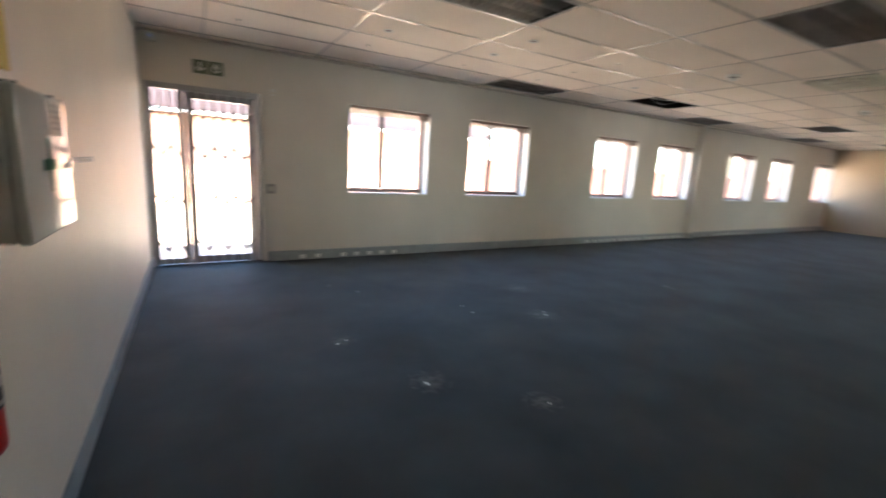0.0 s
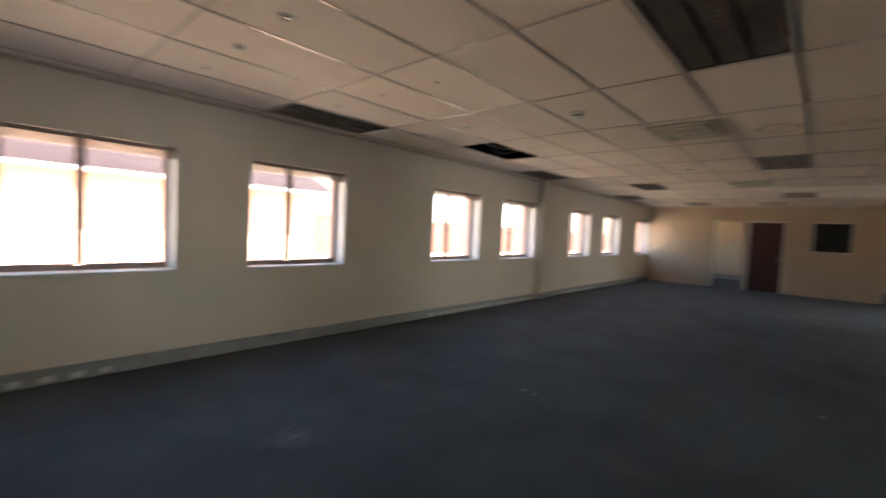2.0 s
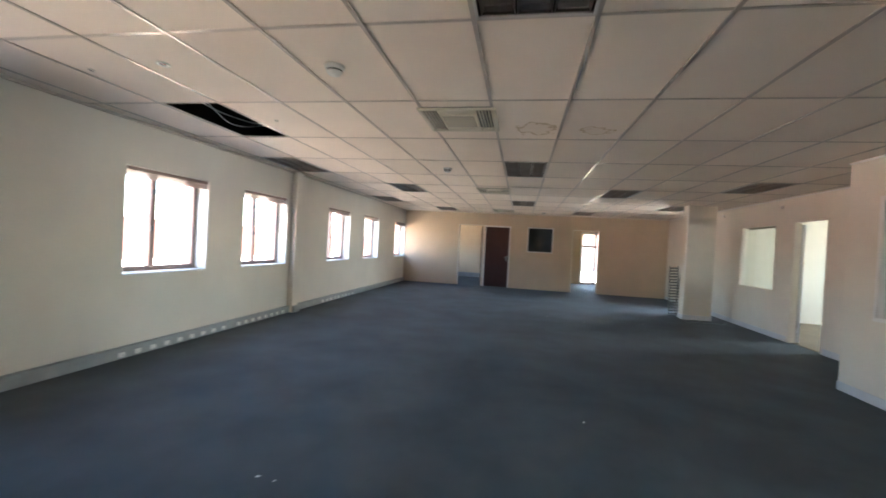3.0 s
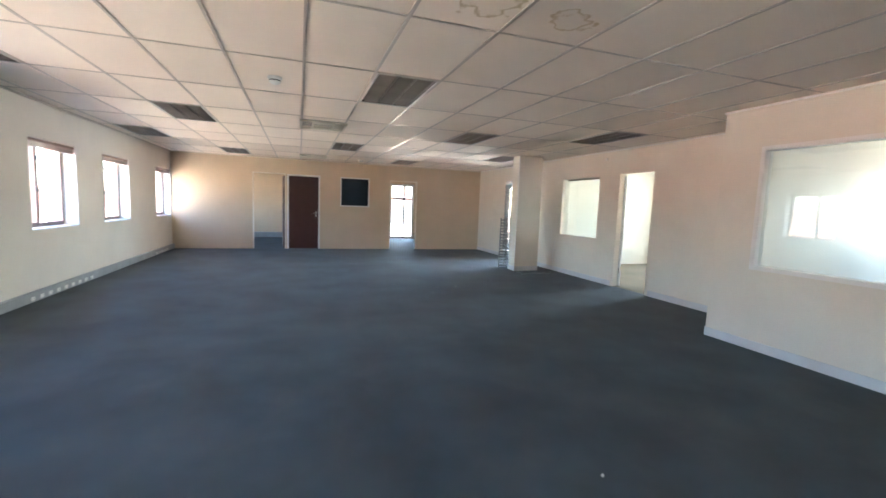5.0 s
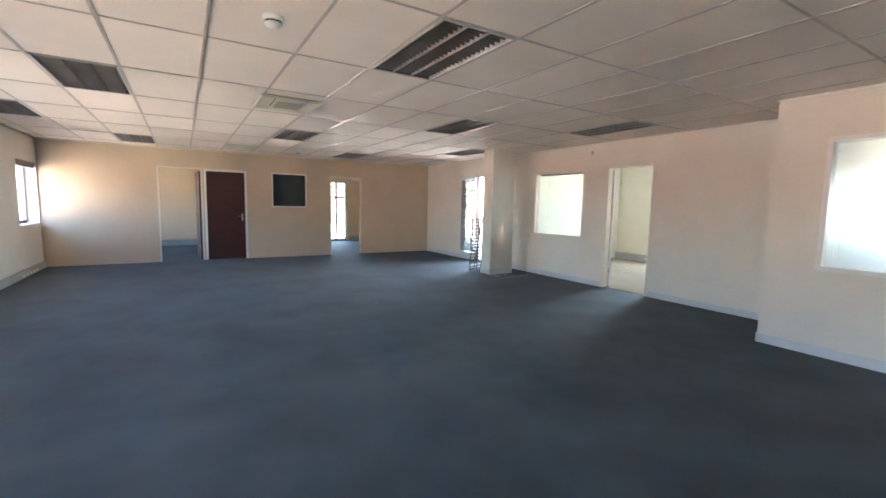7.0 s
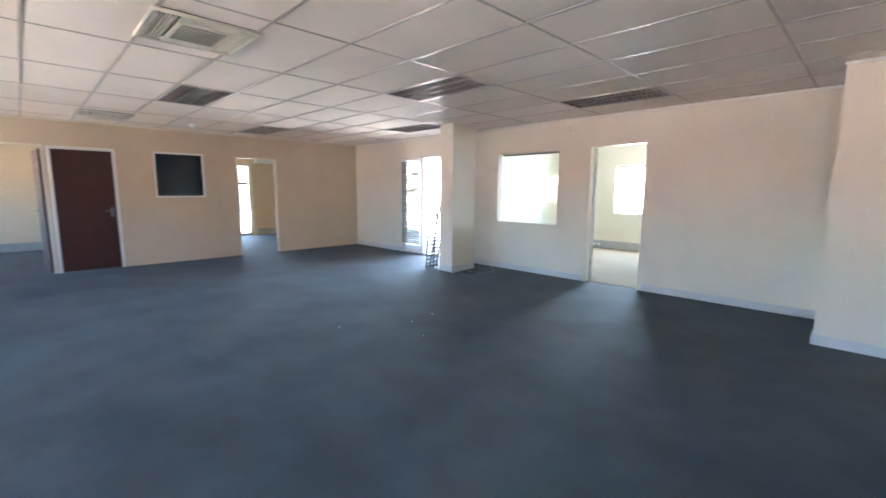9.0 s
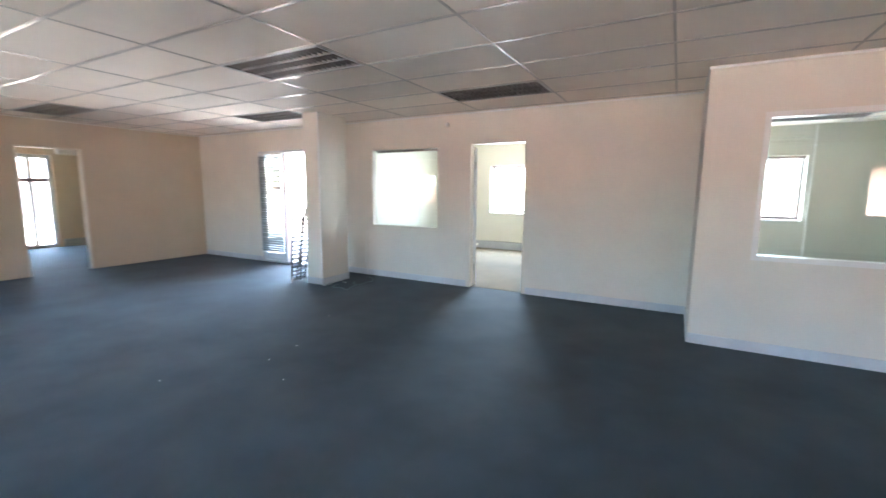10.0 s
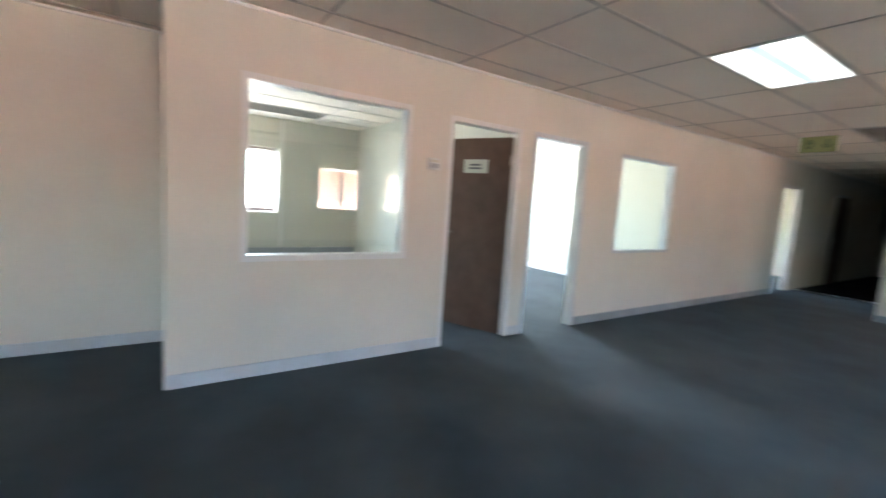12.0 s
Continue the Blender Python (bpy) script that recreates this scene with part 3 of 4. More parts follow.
# ---- glazed entrance door with trellis gate ----
def entrance():
    x0, x1, zt = DOOR[0] + 0.003, DOOR[1] - 0.003, DOOR[3] - 0.003
    d = thing("door_1", ((x0 + x1) / 2, YN + 0.06, 0.0), "grey aluminium glazed door with sidelight behind a folding trellis gate", "door", "", "structure")
    o = d.location
    u0, u1 = x0 - o.x, x1 - o.x
    s0, s1 = 0.24 - o.x, 0.37 - o.x
    bm = bmesh.new()
    box(bm, u0, u0 + 0.05, -0.04, 0.05, 0.0, zt)
    box(bm, u1 - 0.06, u1, -0.04, 0.05, 0.0, zt)
    box(bm, u0 + 0.05, u1 - 0.06, -0.04, 0.05, zt - 0.05, zt)
    box(bm, s0, s0 + 0.055, -0.035, 0.045, 0.0, zt - 0.05)
    box(bm, u0 + 0.05, s0, -0.03, 0.04, 0.0, 0.08)
    part("door_frame", bm, M_ALU, d)
    bm = bmesh.new()
    a, b = s0 + 0.06, u1 - 0.065
    box(bm, a, a + 0.075, -0.03, 0.03, 0.02, zt - 0.055)
    box(bm, b - 0.075, b, -0.03, 0.03, 0.02, zt - 0.055)
    box(bm, a + 0.075, b - 0.075, -0.03, 0.03, 0.02, 0.10)
    box(bm, a + 0.075, b - 0.075, -0.03, 0.03, zt - 0.135, zt - 0.055)
    leaf = part("door_leaf", bm, M_ALU, d)
    pane(leaf, a + 0.07, b - 0.07, 0.095, zt - 0.13, 0.0)
    part("door_handle", soft_box(a + 0.02, a + 0.045, -0.075, -0.031, 0.95, 1.08, 0.006), M_CHROME, leaf, "chrome lever handle")
    pane(d, u0 + 0.045, s0 + 0.003, 0.075, zt - 0.045, 0.0)
    # trellis gate: uprights in pairs with crossing flat bars at four heights
    y = -0.075
    for lo, hi in ((u0 + 0.05, s0 - 0.005), (s1, u1 - 0.09)):
        n = max(2, round((hi - lo) / 0.095))
        xs = [lo + (hi - lo) * k / n for k in range(n + 1)]
        for x in xs:
            bm = bmesh.new()
            box(bm, x - 0.009, x + 0.009, y - 0.006, y + 0.006, 0.03, zt - 0.07)
            part("gate_upright", bm, M_LATTICE, d)
        for zc, hh in ((0.24, 0.07), (0.78, 0.05), (1.32, 0.07), (1.74, 0.055)):
            for k in range(n):
                for up in ((1, -1) if zc > 1.7 else ((1,) if k % 2 else (-1,))):
                    bm = bmesh.new()
                    rod(bm, (xs[k], y - 0.013, zc - up * hh), (xs[k + 1], y - 0.013, zc + up * hh), 0.012, 6)
                    part("gate_lattice_bar", bm, M_LATTICE, d)
    part("gate_track", soft_box(u0 + 0.02, u1 - 0.02, y - 0.02, y + 0.03, 0.002, 0.03, 0.004), M_CHROME, d, "worn steel gate track")
    part("gate_head", soft_box(u0 + 0.051, u1 - 0.061, y - 0.02, y + 0.03, zt - 0.07, zt - 0.051, 0.004), M_ALU, d)
    return d


entrance()


# ---- doors of the partitions ----
def door_frame(number, run, a0, a1, c0, c1, top, label, mat=None, w=0.045):
    """A thin pressed frame that wraps the edges of an opening."""
    mid = ((a0 + a1) / 2, (c0 + c1) / 2, 0.0) if run == "x" else ((c0 + c1) / 2, (a0 + a1) / 2, 0.0)
    d = thing("door_%d" % number, mid, label, "door", "", "structure")
    h, t = (a1 - a0) / 2, (c1 - c0) / 2 + 0.008
    for name, p, q, r, s in (("jamb", -h - w + 0.012, -h + 0.012, 0.0, top + w - 0.012), ("jamb", h - 0.012, h + w - 0.012, 0.0, top + w - 0.012), ("door_head", -h + 0.0125, h - 0.0125, top - 0.012, top + w - 0.012)):
        for side in (-1, 1):
            c = side * t
            lo, hi = min(c, c - side * 0.006), max(c, c - side * 0.006)
            bm = soft_box(p, q, lo, hi, r, s, 0.002, 1) if run == "x" else soft_box(lo, hi, p, q, r, s, 0.002, 1)
            part(name + "_face", bm, mat or M_TRIM, d)
    for name, p, q, r, s in (("jamb", -h + 0.001, -h + 0.0122, 0.0, top - 0.001), ("jamb", h - 0.0122, h - 0.001, 0.0, top - 0.001), ("door_head", -h + 0.0123, h - 0.0123, top - 0.0122, top - 0.001)):
        bm = bmesh.new()
        if run == "x":
            box(bm, p, q, -t + 0.0062, t - 0.0062, r, s)
        else:
            box(bm, -t + 0.0062, t - 0.0062, p, q, r, s)
        part(name, bm, mat or M_TRIM, d)
    return d


def leaf(parent, hinge, angle, width, height, mat, label, handle=True, sign=False):
    """A flush door leaf; angle 0 runs along +x from the hinge."""
    q = pose(*hinge, 0, 0, angle)
    bm = soft_box(0.0, width, -0.02, 0.02, 0.012, height, 0.003)
    ob = part("door_leaf", bm, mat, parent, label)
    ob.matrix_parent_inverse = Matrix.Translation(-parent.location)
    ob.matrix_basis = q
    if handle:
        for side in (-1, 1):
            bm = soft_box(width - 0.085, width - 0.045, min(side * 0.021, side * 0.027), max(side * 0.021, side * 0.027), 0.93, 1.09, 0.002, 1)
            rod(bm, (width - 0.065, side * 0.027, 1.03), (width - 0.065, side * 0.06, 1.03), 0.008)
            rod(bm, (width - 0.062, side * 0.06, 1.03), (width - 0.175, side * 0.06, 1.03), 0.008)
            part("door_handle", bm, M_CHROME, ob, "chrome lever handle on a plate", True)
    for hz in (0.25, 1.75):
        bm = bmesh.new()
        rod(bm, (-0.006, 0.024, hz), (-0.006, 0.024, hz + 0.1), 0.007)
        part("hinge", bm, M_CHROME, ob)
    if sign:
        part("door_sign", soft_box(0.25, 0.53, 0.0205, 0.0245, 1.67, 1.81, 0.001, 1), M_SIGNPAPER, ob, "pale green-white door sign with two lines of print")
        for k, (p, q2) in enumerate(((0.33, 0.46), (0.32, 0.47))):
            part("print_bar", soft_box(p, q2, 0.0246, 0.0254, 1.745 - 0.035 * k, 1.765 - 0.035 * k, 0.0002, 1), M_INK, ob)
    return ob


d = door_frame(2, "x", JD[0], JD[1], YJ - T, YJ, JD[3], "white framed doorway with a brown door standing open")
leaf(d, (JD[0] + 0.037, YJ - 0.055, 0.0), -66, 0.78, 2.03, M_WALNUT, "brown veneered flush door, open inwards", True, True)
door_frame(3, "x", D3[0], D3[1], YJ - T, YJ, D3[3], "pale framed open doorway without a door leaf", M_SKIRT)
door_frame(4, "x", D4[0], D4[1], YJ - T, YJ, D4[3], "white framed doorway beside the passage")
d = door_frame(5, "x", D2[0], D2[1], YS - T, YS, D2[3], "white framed doorway to the middle office", M_WALLTRIM, 0.03)
leaf(d, (D2[1] - 0.035, YS - T - 0.03, 0.005), -20, 0.78, 2.06, M_GLOSSDOOR, "glossy white flush door, open inwards", True)
d = door_frame(6, "y", E1[0], E1[1], XE, XE + T, E1[3], "cream framed doorway with a dark door folded back", M_WALLTRIM, 0.026)
leaf(d, (XE + T + 0.02, E1[0] + 0.035, 0.0), 4, 0.79, 2.07, M_MAHOG, "dark mahogany flush door, open inwards", True)
d = door_frame(7, "y", E2[0], E2[1], XE, XE + T, E2[3], "white framed dark mahogany door, shut")
leaf(d, (XE + 0.025, E2[1] - 0.016, 0.0), -90, E2[1] - E2[0] - 0.032, E2[3] - 0.018, M_MAHOG, "dark mahogany flush door, shut", True)
door_frame(8, "y", E3[0], E3[1], XE, XE + T, E3[3], "cream framed doorway to a bright end room", M_WALLTRIM, 0.026)


d = door_frame(11, "y", -2.25, -1.45, -8.5, -8.48, 2.05, "pale yellow door at the end of the passage, shut")
leaf(d, (-8.47, -1.47, 0.0), -90, 0.76, 2.03, M_PALEYELLOW, "pale yellow flush door, shut", True)
d = door_frame(12, "x", -4.9, -4.1, YJ, YJ + 0.02, 2.05, "brown door in the passage wall, shut", M_SKIRT)
leaf(d, (-4.88, YJ + 0.03, 0.0), 0, 0.76, 2.03, M_WALNUT, "brown veneered flush door, shut", True)

# ---- inside windows ----
def inside_window(number, run, a0, a1, z0, z1, c0, c1, label, w=0.05, mat=None, glassmat=None, rail=False):
    mid = ((a0 + a1) / 2, (c0 + c1) / 2, z0) if run == "x" else ((c0 + c1) / 2, (a0 + a1) / 2, z0)
    win = thing("window_%d" % number, mid, label, "window", "", "structure")
    h, zt, t = (a1 - a0) / 2, z1 - z0, (c1 - c0) / 2
    bm = bmesh.new()
    rim(bm, -h + 0.001, h - 0.001, 0.001, zt - 0.001, 0.022, -t - 0.004, t + 0.004, run)
    part("window_frame", bm, mat or M_TRIM, win)
    for side in (-1, 1):
        c = side * (t + 0.009)
        bm = bmesh.new()
        rim(bm, -h - w + 0.02, h + w - 0.02, -w + 0.02, zt + w - 0.02, w, min(c, c - side * 0.0045), max(c, c - side * 0.0045), run)
        part("architrave", bm, mat or M_TRIM, win)
    pane(win, -h + 0.02, h - 0.02, 0.02, zt - 0.02, 0.0, run, glassmat)
    if rail:
        part("blind_rail", soft_box(-h + 0.03, h - 0.03, -t - 0.05, -t - 0.014, zt - 0.055, zt - 0.02, 0.004), M_BROWN, win, "brown blind headrail")
    return win


inside_window(13, "x", JW[0], JW[1], JW[2], JW[3], YJ - T, YJ, "white framed inside window of the side office", 0.042)
inside_window(14, "x", JW2[0], JW2[1], JW2[2], JW2[3], YJ - T, YJ, "pale framed inside window of the side office", 0.03, M_SKIRT)
inside_window(15, "x", W2[0], W2[1], W2[2], W2[3], YS - T, YS, "pale framed inside window of the middle office", 0.03, M_WALLTRIM, None, True)
inside_window(16, "y", ESQ[0], ESQ[1], ESQ[2], ESQ[3], XE, XE + T, "white framed square window with dark tinted glass", 0.03, M_TRIM, M_TINT)


# ---- glazed opening to the terrace ----
def terrace_opening():
    a0, a1, zt = BO[0] + 0.003, BO[1] - 0.003, BO[3] - 0.003
    o = Vector(((a0 + a1) / 2, YS - T / 2, 0.0))
    d = thing("door_9", o, "pale aluminium terrace opening with a fixed side panel and venetian blind", "door", "", "structure")
    u0, u1, s = a0 - o.x, a1 - o.x, 15.46 - o.x
    bm = bmesh.new()
    rim(bm, u0, u1, 0.001, zt, 0.04, -0.045, 0.053)
    part("door_frame", bm, M_SKIRT, d)
    bm = bmesh.new()
    box(bm, s - 0.03, s + 0.03, -0.042, 0.05, 0.041, zt - 0.041)
    part("post", bm, M_SKIRT, d)
    bm = bmesh.new()
    rim(bm, s + 0.031, u1 - 0.041, 0.042, zt - 0.042, 0.05, -0.02, 0.02)
    panel = part("side_panel", bm, M_SKIRT, d)
    part("kick_plate", soft_box(s + 0.082, u1 - 0.092, -0.018, 0.018, 0.093, 0.19, 0.003), M_SKIRT, panel)
    pane(panel, s + 0.078, u1 - 0.088, 0.192, zt - 0.09, 0.0)
    return d, o, s, u1, zt


d9, o9, s9, u9, zt9 = terrace_opening()
blind = thing("venetian_blind", (o9.x + (s9 + u9) / 2, YS + 0.03, 0.19), "half-tilted metal venetian blind over the glazed terrace panel, coloured backlit grey", "blind")
bw = (u9 - s9) / 2 - 0.02
part("blind_rail", soft_box(-bw, bw, -0.02, 0.02, 1.89, 1.93, 0.004), M_WHITEP, blind)
part("bottom_rail", soft_box(-bw, bw, -0.014, 0.014, 0.0, 0.015, 0.003), M_WHITEP, blind)
bm = bmesh.new()
box(bm, -bw, bw, -0.023, 0.023, -0.0007, 0.0007, pose(0, 0, 0, 66))
slat = mesh_of("slat", bm, M_SLAT)
for k in range(40):
    ob = part("slat", slat, None, blind)
    ob.location = (0.004 * random.uniform(-1, 1), 0, 0.05 + 0.046 * k)
    ob.rotation_euler = (radians(random.uniform(-9, 9)), radians(random.uniform(-0.6, 0.6)), 0)
for x in (-bw * 0.7, bw * 0.7):
    bm = bmesh.new()
    rod(bm, (x, -0.021, 0.015), (x, -0.021, 1.89), 0.0012, 5)
    part("ladder_cord", bm, M_WHITEP, blind)

# ---- glazed door at the back of the end room ----
d = thing("door_10", (22.1, -1.80, 0.0), "white framed glazed outer door with a transom", "door", "", "structure")
bm = bmesh.new()
rim(bm, -0.497, 0.497, 0.001, 2.197, 0.085, -0.05, 0.05, "y")
part("door_frame", bm, M_SKIRT, d)
bm = bmesh.new()
box(bm, -0.03, 0.03, -0.411, 0.411, 1.56, 1.65)
part("transom", bm, M_BROWN, d, "brown transom bar")
bm = bmesh.new()
box(bm, -0.03, 0.03, -0.14, -0.05, 0.087, 1.559)
box(bm, -0.03, 0.03, -0.14, -0.05, 1.651, 2.111)
part("mullion", bm, M_SKIRT, d, "white glazing bar")
pane(d, -0.44, 0.44, 0.06, 2.14, 0.0, "y")
ac = thing("wall_air_conditioner", (21.999, -2.62, 2.20), "white split air conditioner high on the end room wall", "air conditioner")
part("case", soft_box(-0.20, 0.0, -0.36, 0.24, 0.03, 0.24, 0.02), M_WHITEP, ac)
part("outlet_flap", soft_box(-0.19, -0.03, -0.33, 0.21, 0.012, 0.028, 0.005), M_CREAMP, ac)


# ---- ceiling fittings ----
def ceiling_light():
    """A recessed three-bay louvre fitting, unlit; its origin is the middle of its ceiling cell."""
    f = thing("ceiling_light", (0, 0, 0), "recessed fluorescent ceiling light with metal louvre, switched off", "ceiling light", "recessed ceiling lights")
    hx, hy = PX / 2 - 0.012, PY / 2 - 0.012
    bm = bmesh.new()
    rim_flat(bm, hx, hy, 0.016, -0.006, 0.004)
    part("frame", bm, M_TBARL, f)
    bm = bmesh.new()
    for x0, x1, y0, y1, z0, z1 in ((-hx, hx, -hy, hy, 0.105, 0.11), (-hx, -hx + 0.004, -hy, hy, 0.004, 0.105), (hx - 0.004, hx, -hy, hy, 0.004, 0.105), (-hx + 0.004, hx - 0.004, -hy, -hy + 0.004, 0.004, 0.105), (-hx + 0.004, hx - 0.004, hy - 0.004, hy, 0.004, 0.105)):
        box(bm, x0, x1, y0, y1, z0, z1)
    part("housing", bm, M_RECESS, f)
    bay = (2 * hy - 0.05) / 3
    blade_bm = bmesh.new()
    box(blade_bm, -0.0015, 0.0015, -bay / 2 + 0.018, bay / 2 - 0.018, -0.002, 0.028)
    blade = mesh_of("louvre_blade", blade_bm, M_BLADE)
    for k in range(3):
        yc = -hy + 0.025 + bay * (k + 0.5)
        bm = bmesh.new()
        for s in (-1, 1):
            vs = [bm.verts.new(v) for v in ((-hx + 0.02, yc + s * (bay / 2 - 0.004), -0.003), (hx - 0.02, yc + s * (bay / 2 - 0.004), -0.003), (hx - 0.02, yc + s * (bay / 2 - 0.016), 0.03), (-hx + 0.02, yc + s * (bay / 2 - 0.016), 0.03), (hx - 0.02, yc + s * (bay / 2 - 0.045), 0.06), (-hx + 0.02, yc + s * (bay / 2 - 0.045), 0.06))]
            bm.faces.new((vs[0], vs[1], vs[2], vs[3]))
            bm.faces.new((vs[3], vs[2], vs[4], vs[5]))
            bmesh.ops.solidify(bm, geom=bm.faces[-2:], thickness=0.001)
        part("reflector", bm, M_REFLECT, f)
        bm = bmesh.new()
        rod(bm, (-hx + 0.03, yc, 0.075), (hx - 0.03, yc, 0.075), 0.013, 10)
        part("tube", bm, M_TUBE, f, "unlit white fluorescent tube", True)
        for n in range(19):
            ob = part("louvre_blade", blade, None, f)
            ob.location = (-hx + 0.06 + (2 * hx - 0.12) * n / 18, yc, 0)
    return f


def rim_flat(bm, hx, hy, w, z0, z1):
    box(bm, -hx, hx, -hy, -hy + w, z0, z1)
    box(bm, -hx, hx, hy - w, hy, z0, z1)
    box(bm, -hx, -hx + w, -hy + w, hy - w, z0, z1)
    box(bm, hx - w, hx, -hy + w, hy - w, z0, z1)


first = ceiling_light()
for n, (i, j) in enumerate(LAMPS):
    m = pose(GX + PX * (i + 0.5), GY + PY * (j + 0.5), H)
    if n == 0:
        first.matrix_basis = m
    else:
        copy_thing(first, m)
# the one that is switched on
lit = thing("ceiling_light", (GX + PX * (LIT[0] + 0.5), GY + PY * (LIT[1] + 0.5), H), "recessed ceiling light with two bright diffusers, switched on", "ceiling light", "recessed ceiling lights")
hx, hy = PX / 2 - 0.012, PY / 2 - 0.012
bm = bmesh.new()
rim_flat(bm, hx, hy, 0.018, -0.006, 0.004)
part("frame", bm, M_TRIM, lit)
for k, (y0, y1) in enumerate(((-hy + 0.02, -0.05), (0.05, hy - 0.02))):
    part("diffuser", soft_box(-hx + 0.02, hx - 0.02, y0, y1, 0.002, 0.008, 0.002, 1), M_LIT, lit, "glowing white diffuser")
bm = soft_box(-hx + 0.02, hx - 0.02, -0.048, 0.048, 0.0, 0.01, 0.003, 1)
part("centre_strip", bm, M_LITDIM, lit, "dimmer centre strip")


def cassette():
    f = thing("air_conditioner", (0, 0, 0), "cream ceiling cassette air conditioner with slotted outlets", "air conditioner", "ceiling cassettes")
    h, hy = 0.335, 0.34
    bm = bmesh.new()
    rim_flat(bm, h, hy, 0.03, -0.022, 0.0)
    bmesh.ops.bevel(bm, geom=bm.edges[:], offset=0.005, segments=2, affect="EDGES")
    part("frame", bm, M_CREAMP, f)
    bm = bmesh.new()
    box(bm, -h + 0.03, h - 0.03, -hy + 0.03, hy - 0.03, 0.02, 0.03)
    part("backing", bm, M_RECESS, f)
    part("panel", soft_box(-0.17, 0.17, -0.2, 0.2, -0.026, -0.012, 0.008), M_CREAMP, f)
    bm = bmesh.new()
    box(bm, -0.14, 0.14, -0.17, 0.17, -0.028, -0.0265)
    grille = part("grille", bm, M_GRILLE, f, "grey return-air grille")
    for k in range(9):
        bm = bmesh.new()
        box(bm, -0.14, 0.14, -0.155 + 0.038 * k, -0.149 + 0.038 * k, -0.033, -0.0285)
        part("grille_bar", bm, M_CREAMP, grille)
    for s in (-1, 1):
        for k in range(5):
            x = s * (0.19 + 0.027 * k)
            bm = bmesh.new()
            box(bm, x - 0.0055, x + 0.0055, -0.27, 0.27, -0.02, 0.004)
            part("outlet_vane", bm, M_CREAMP, f)
        part("end_panel", soft_box(-0.17, 0.17, s * 0.255 - 0.05, s * 0.255 + 0.05, -0.02, -0.008, 0.004), M_CREAMP, f)
    return f


first = cassette()
for n, (i, j) in enumerate(CASS):
    m = pose(GX + PX * i + CASS_AT[i], GY + PY * (j + 0.5), H - 0.003, 0, 0, 90)
    if n == 0:
        first.matrix_basis = m
    else:
        copy_thing(first, m)


def detector():
    f = thing("smoke_detector", (0, 0, 0), "white plastic smoke detector on the ceiling", "smoke detector", "smoke detectors")
    bm = bmesh.new()
    lathe(bm, [(0.066, 0.0), (0.066, -0.016), (0.058, -0.024)])
    part("base", bm, M_WHITEP, f, "", True)
    bm = bmesh.new()
    lathe(bm, [(0.050, -0.024), (0.053, -0.044), (0.038, -0.062), (0.014, -0.070)])
    part("head", bm, M_WHITEP, f, "", True)
    bm = bmesh.new()
    lathe(bm, [(0.0520, -0.030), (0.0528, -0.039)])
    part("vent_ring", bm, M_RECESS, f, "dark vent slot", True)
    return f


first = detector()
for n, (x, y) in enumerate(((9.58, 2.37), (5.86, 2.5), (17.0, 0.55))):
    if n == 0:
        first.matrix_basis = pose(x, y, H + 0.004)
    else:
        copy_thing(first, pose(x, y, H + 0.004))


def downlight():
    f = thing("downlight", (0, 0, 0), "small white ring downlight in the ceiling, unlit", "downlight", "ring downlights")
    bm = bmesh.new()
    lathe(bm, [(0.030, 0.0), (0.046, -0.001), (0.047, -0.006), (0.040, -0.010), (0.030, -0.006), (0.027, 0.02)])
    part("ring", bm, M_WHITEP, f, "", True)
    bm = bmesh.new()
    lathe(bm, [(0.026, 0.0), (0.026, -0.003), (0.012, -0.006)])
    part("lamp", bm, M_LAMPGLASS, f, "dark reddish lamp face", True)
    return f


first = downlight()
for n, (x, y) in enumerate(((2.02, 3.69), (3.26, 3.04), (3.27, 3.69), (5.76, 3.74))):
    if n == 0:
        first.matrix_basis = pose(x, y, H + 0.004)
    else:
        copy_thing(first, pose(x, y, H + 0.004))


def sprinkler():
    f = thing("ceiling_nozzle", (0, 0, 0), "small pale plugged hole cap in the ceiling tile", "ceiling cap", "ceiling caps")
    bm = bmesh.new()
    lathe(bm, [(0.022, 0.0), (0.022, -0.003), (0.014, -0.008)], 16)
    part("cap", bm, M_CREAMP, f, "", True)
    bm = bmesh.new()
    lathe(bm, [(0.009, -0.008), (0.009, -0.012)], 12)
    part("plug", bm, M_RECESS, f, "", True)
    return f


first = sprinkler()
for n, (x, y) in enumerate(((2.04, 4.3), (3.28, 4.31), (4.47, 3.66), (4.51, 3.04), (0.78, 4.33), (5.82, 4.42), (4.47, 4.3), (7.1, 3.7))):
    if n == 0:
        first.matrix_basis = pose(x, y, H + 0.004)
    else:
        copy_thing(first, pose(x, y, H + 0.004))

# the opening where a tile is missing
# Near-black box above the opening; the void's shade is put into its colour.
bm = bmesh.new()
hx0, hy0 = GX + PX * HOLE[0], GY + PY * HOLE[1]
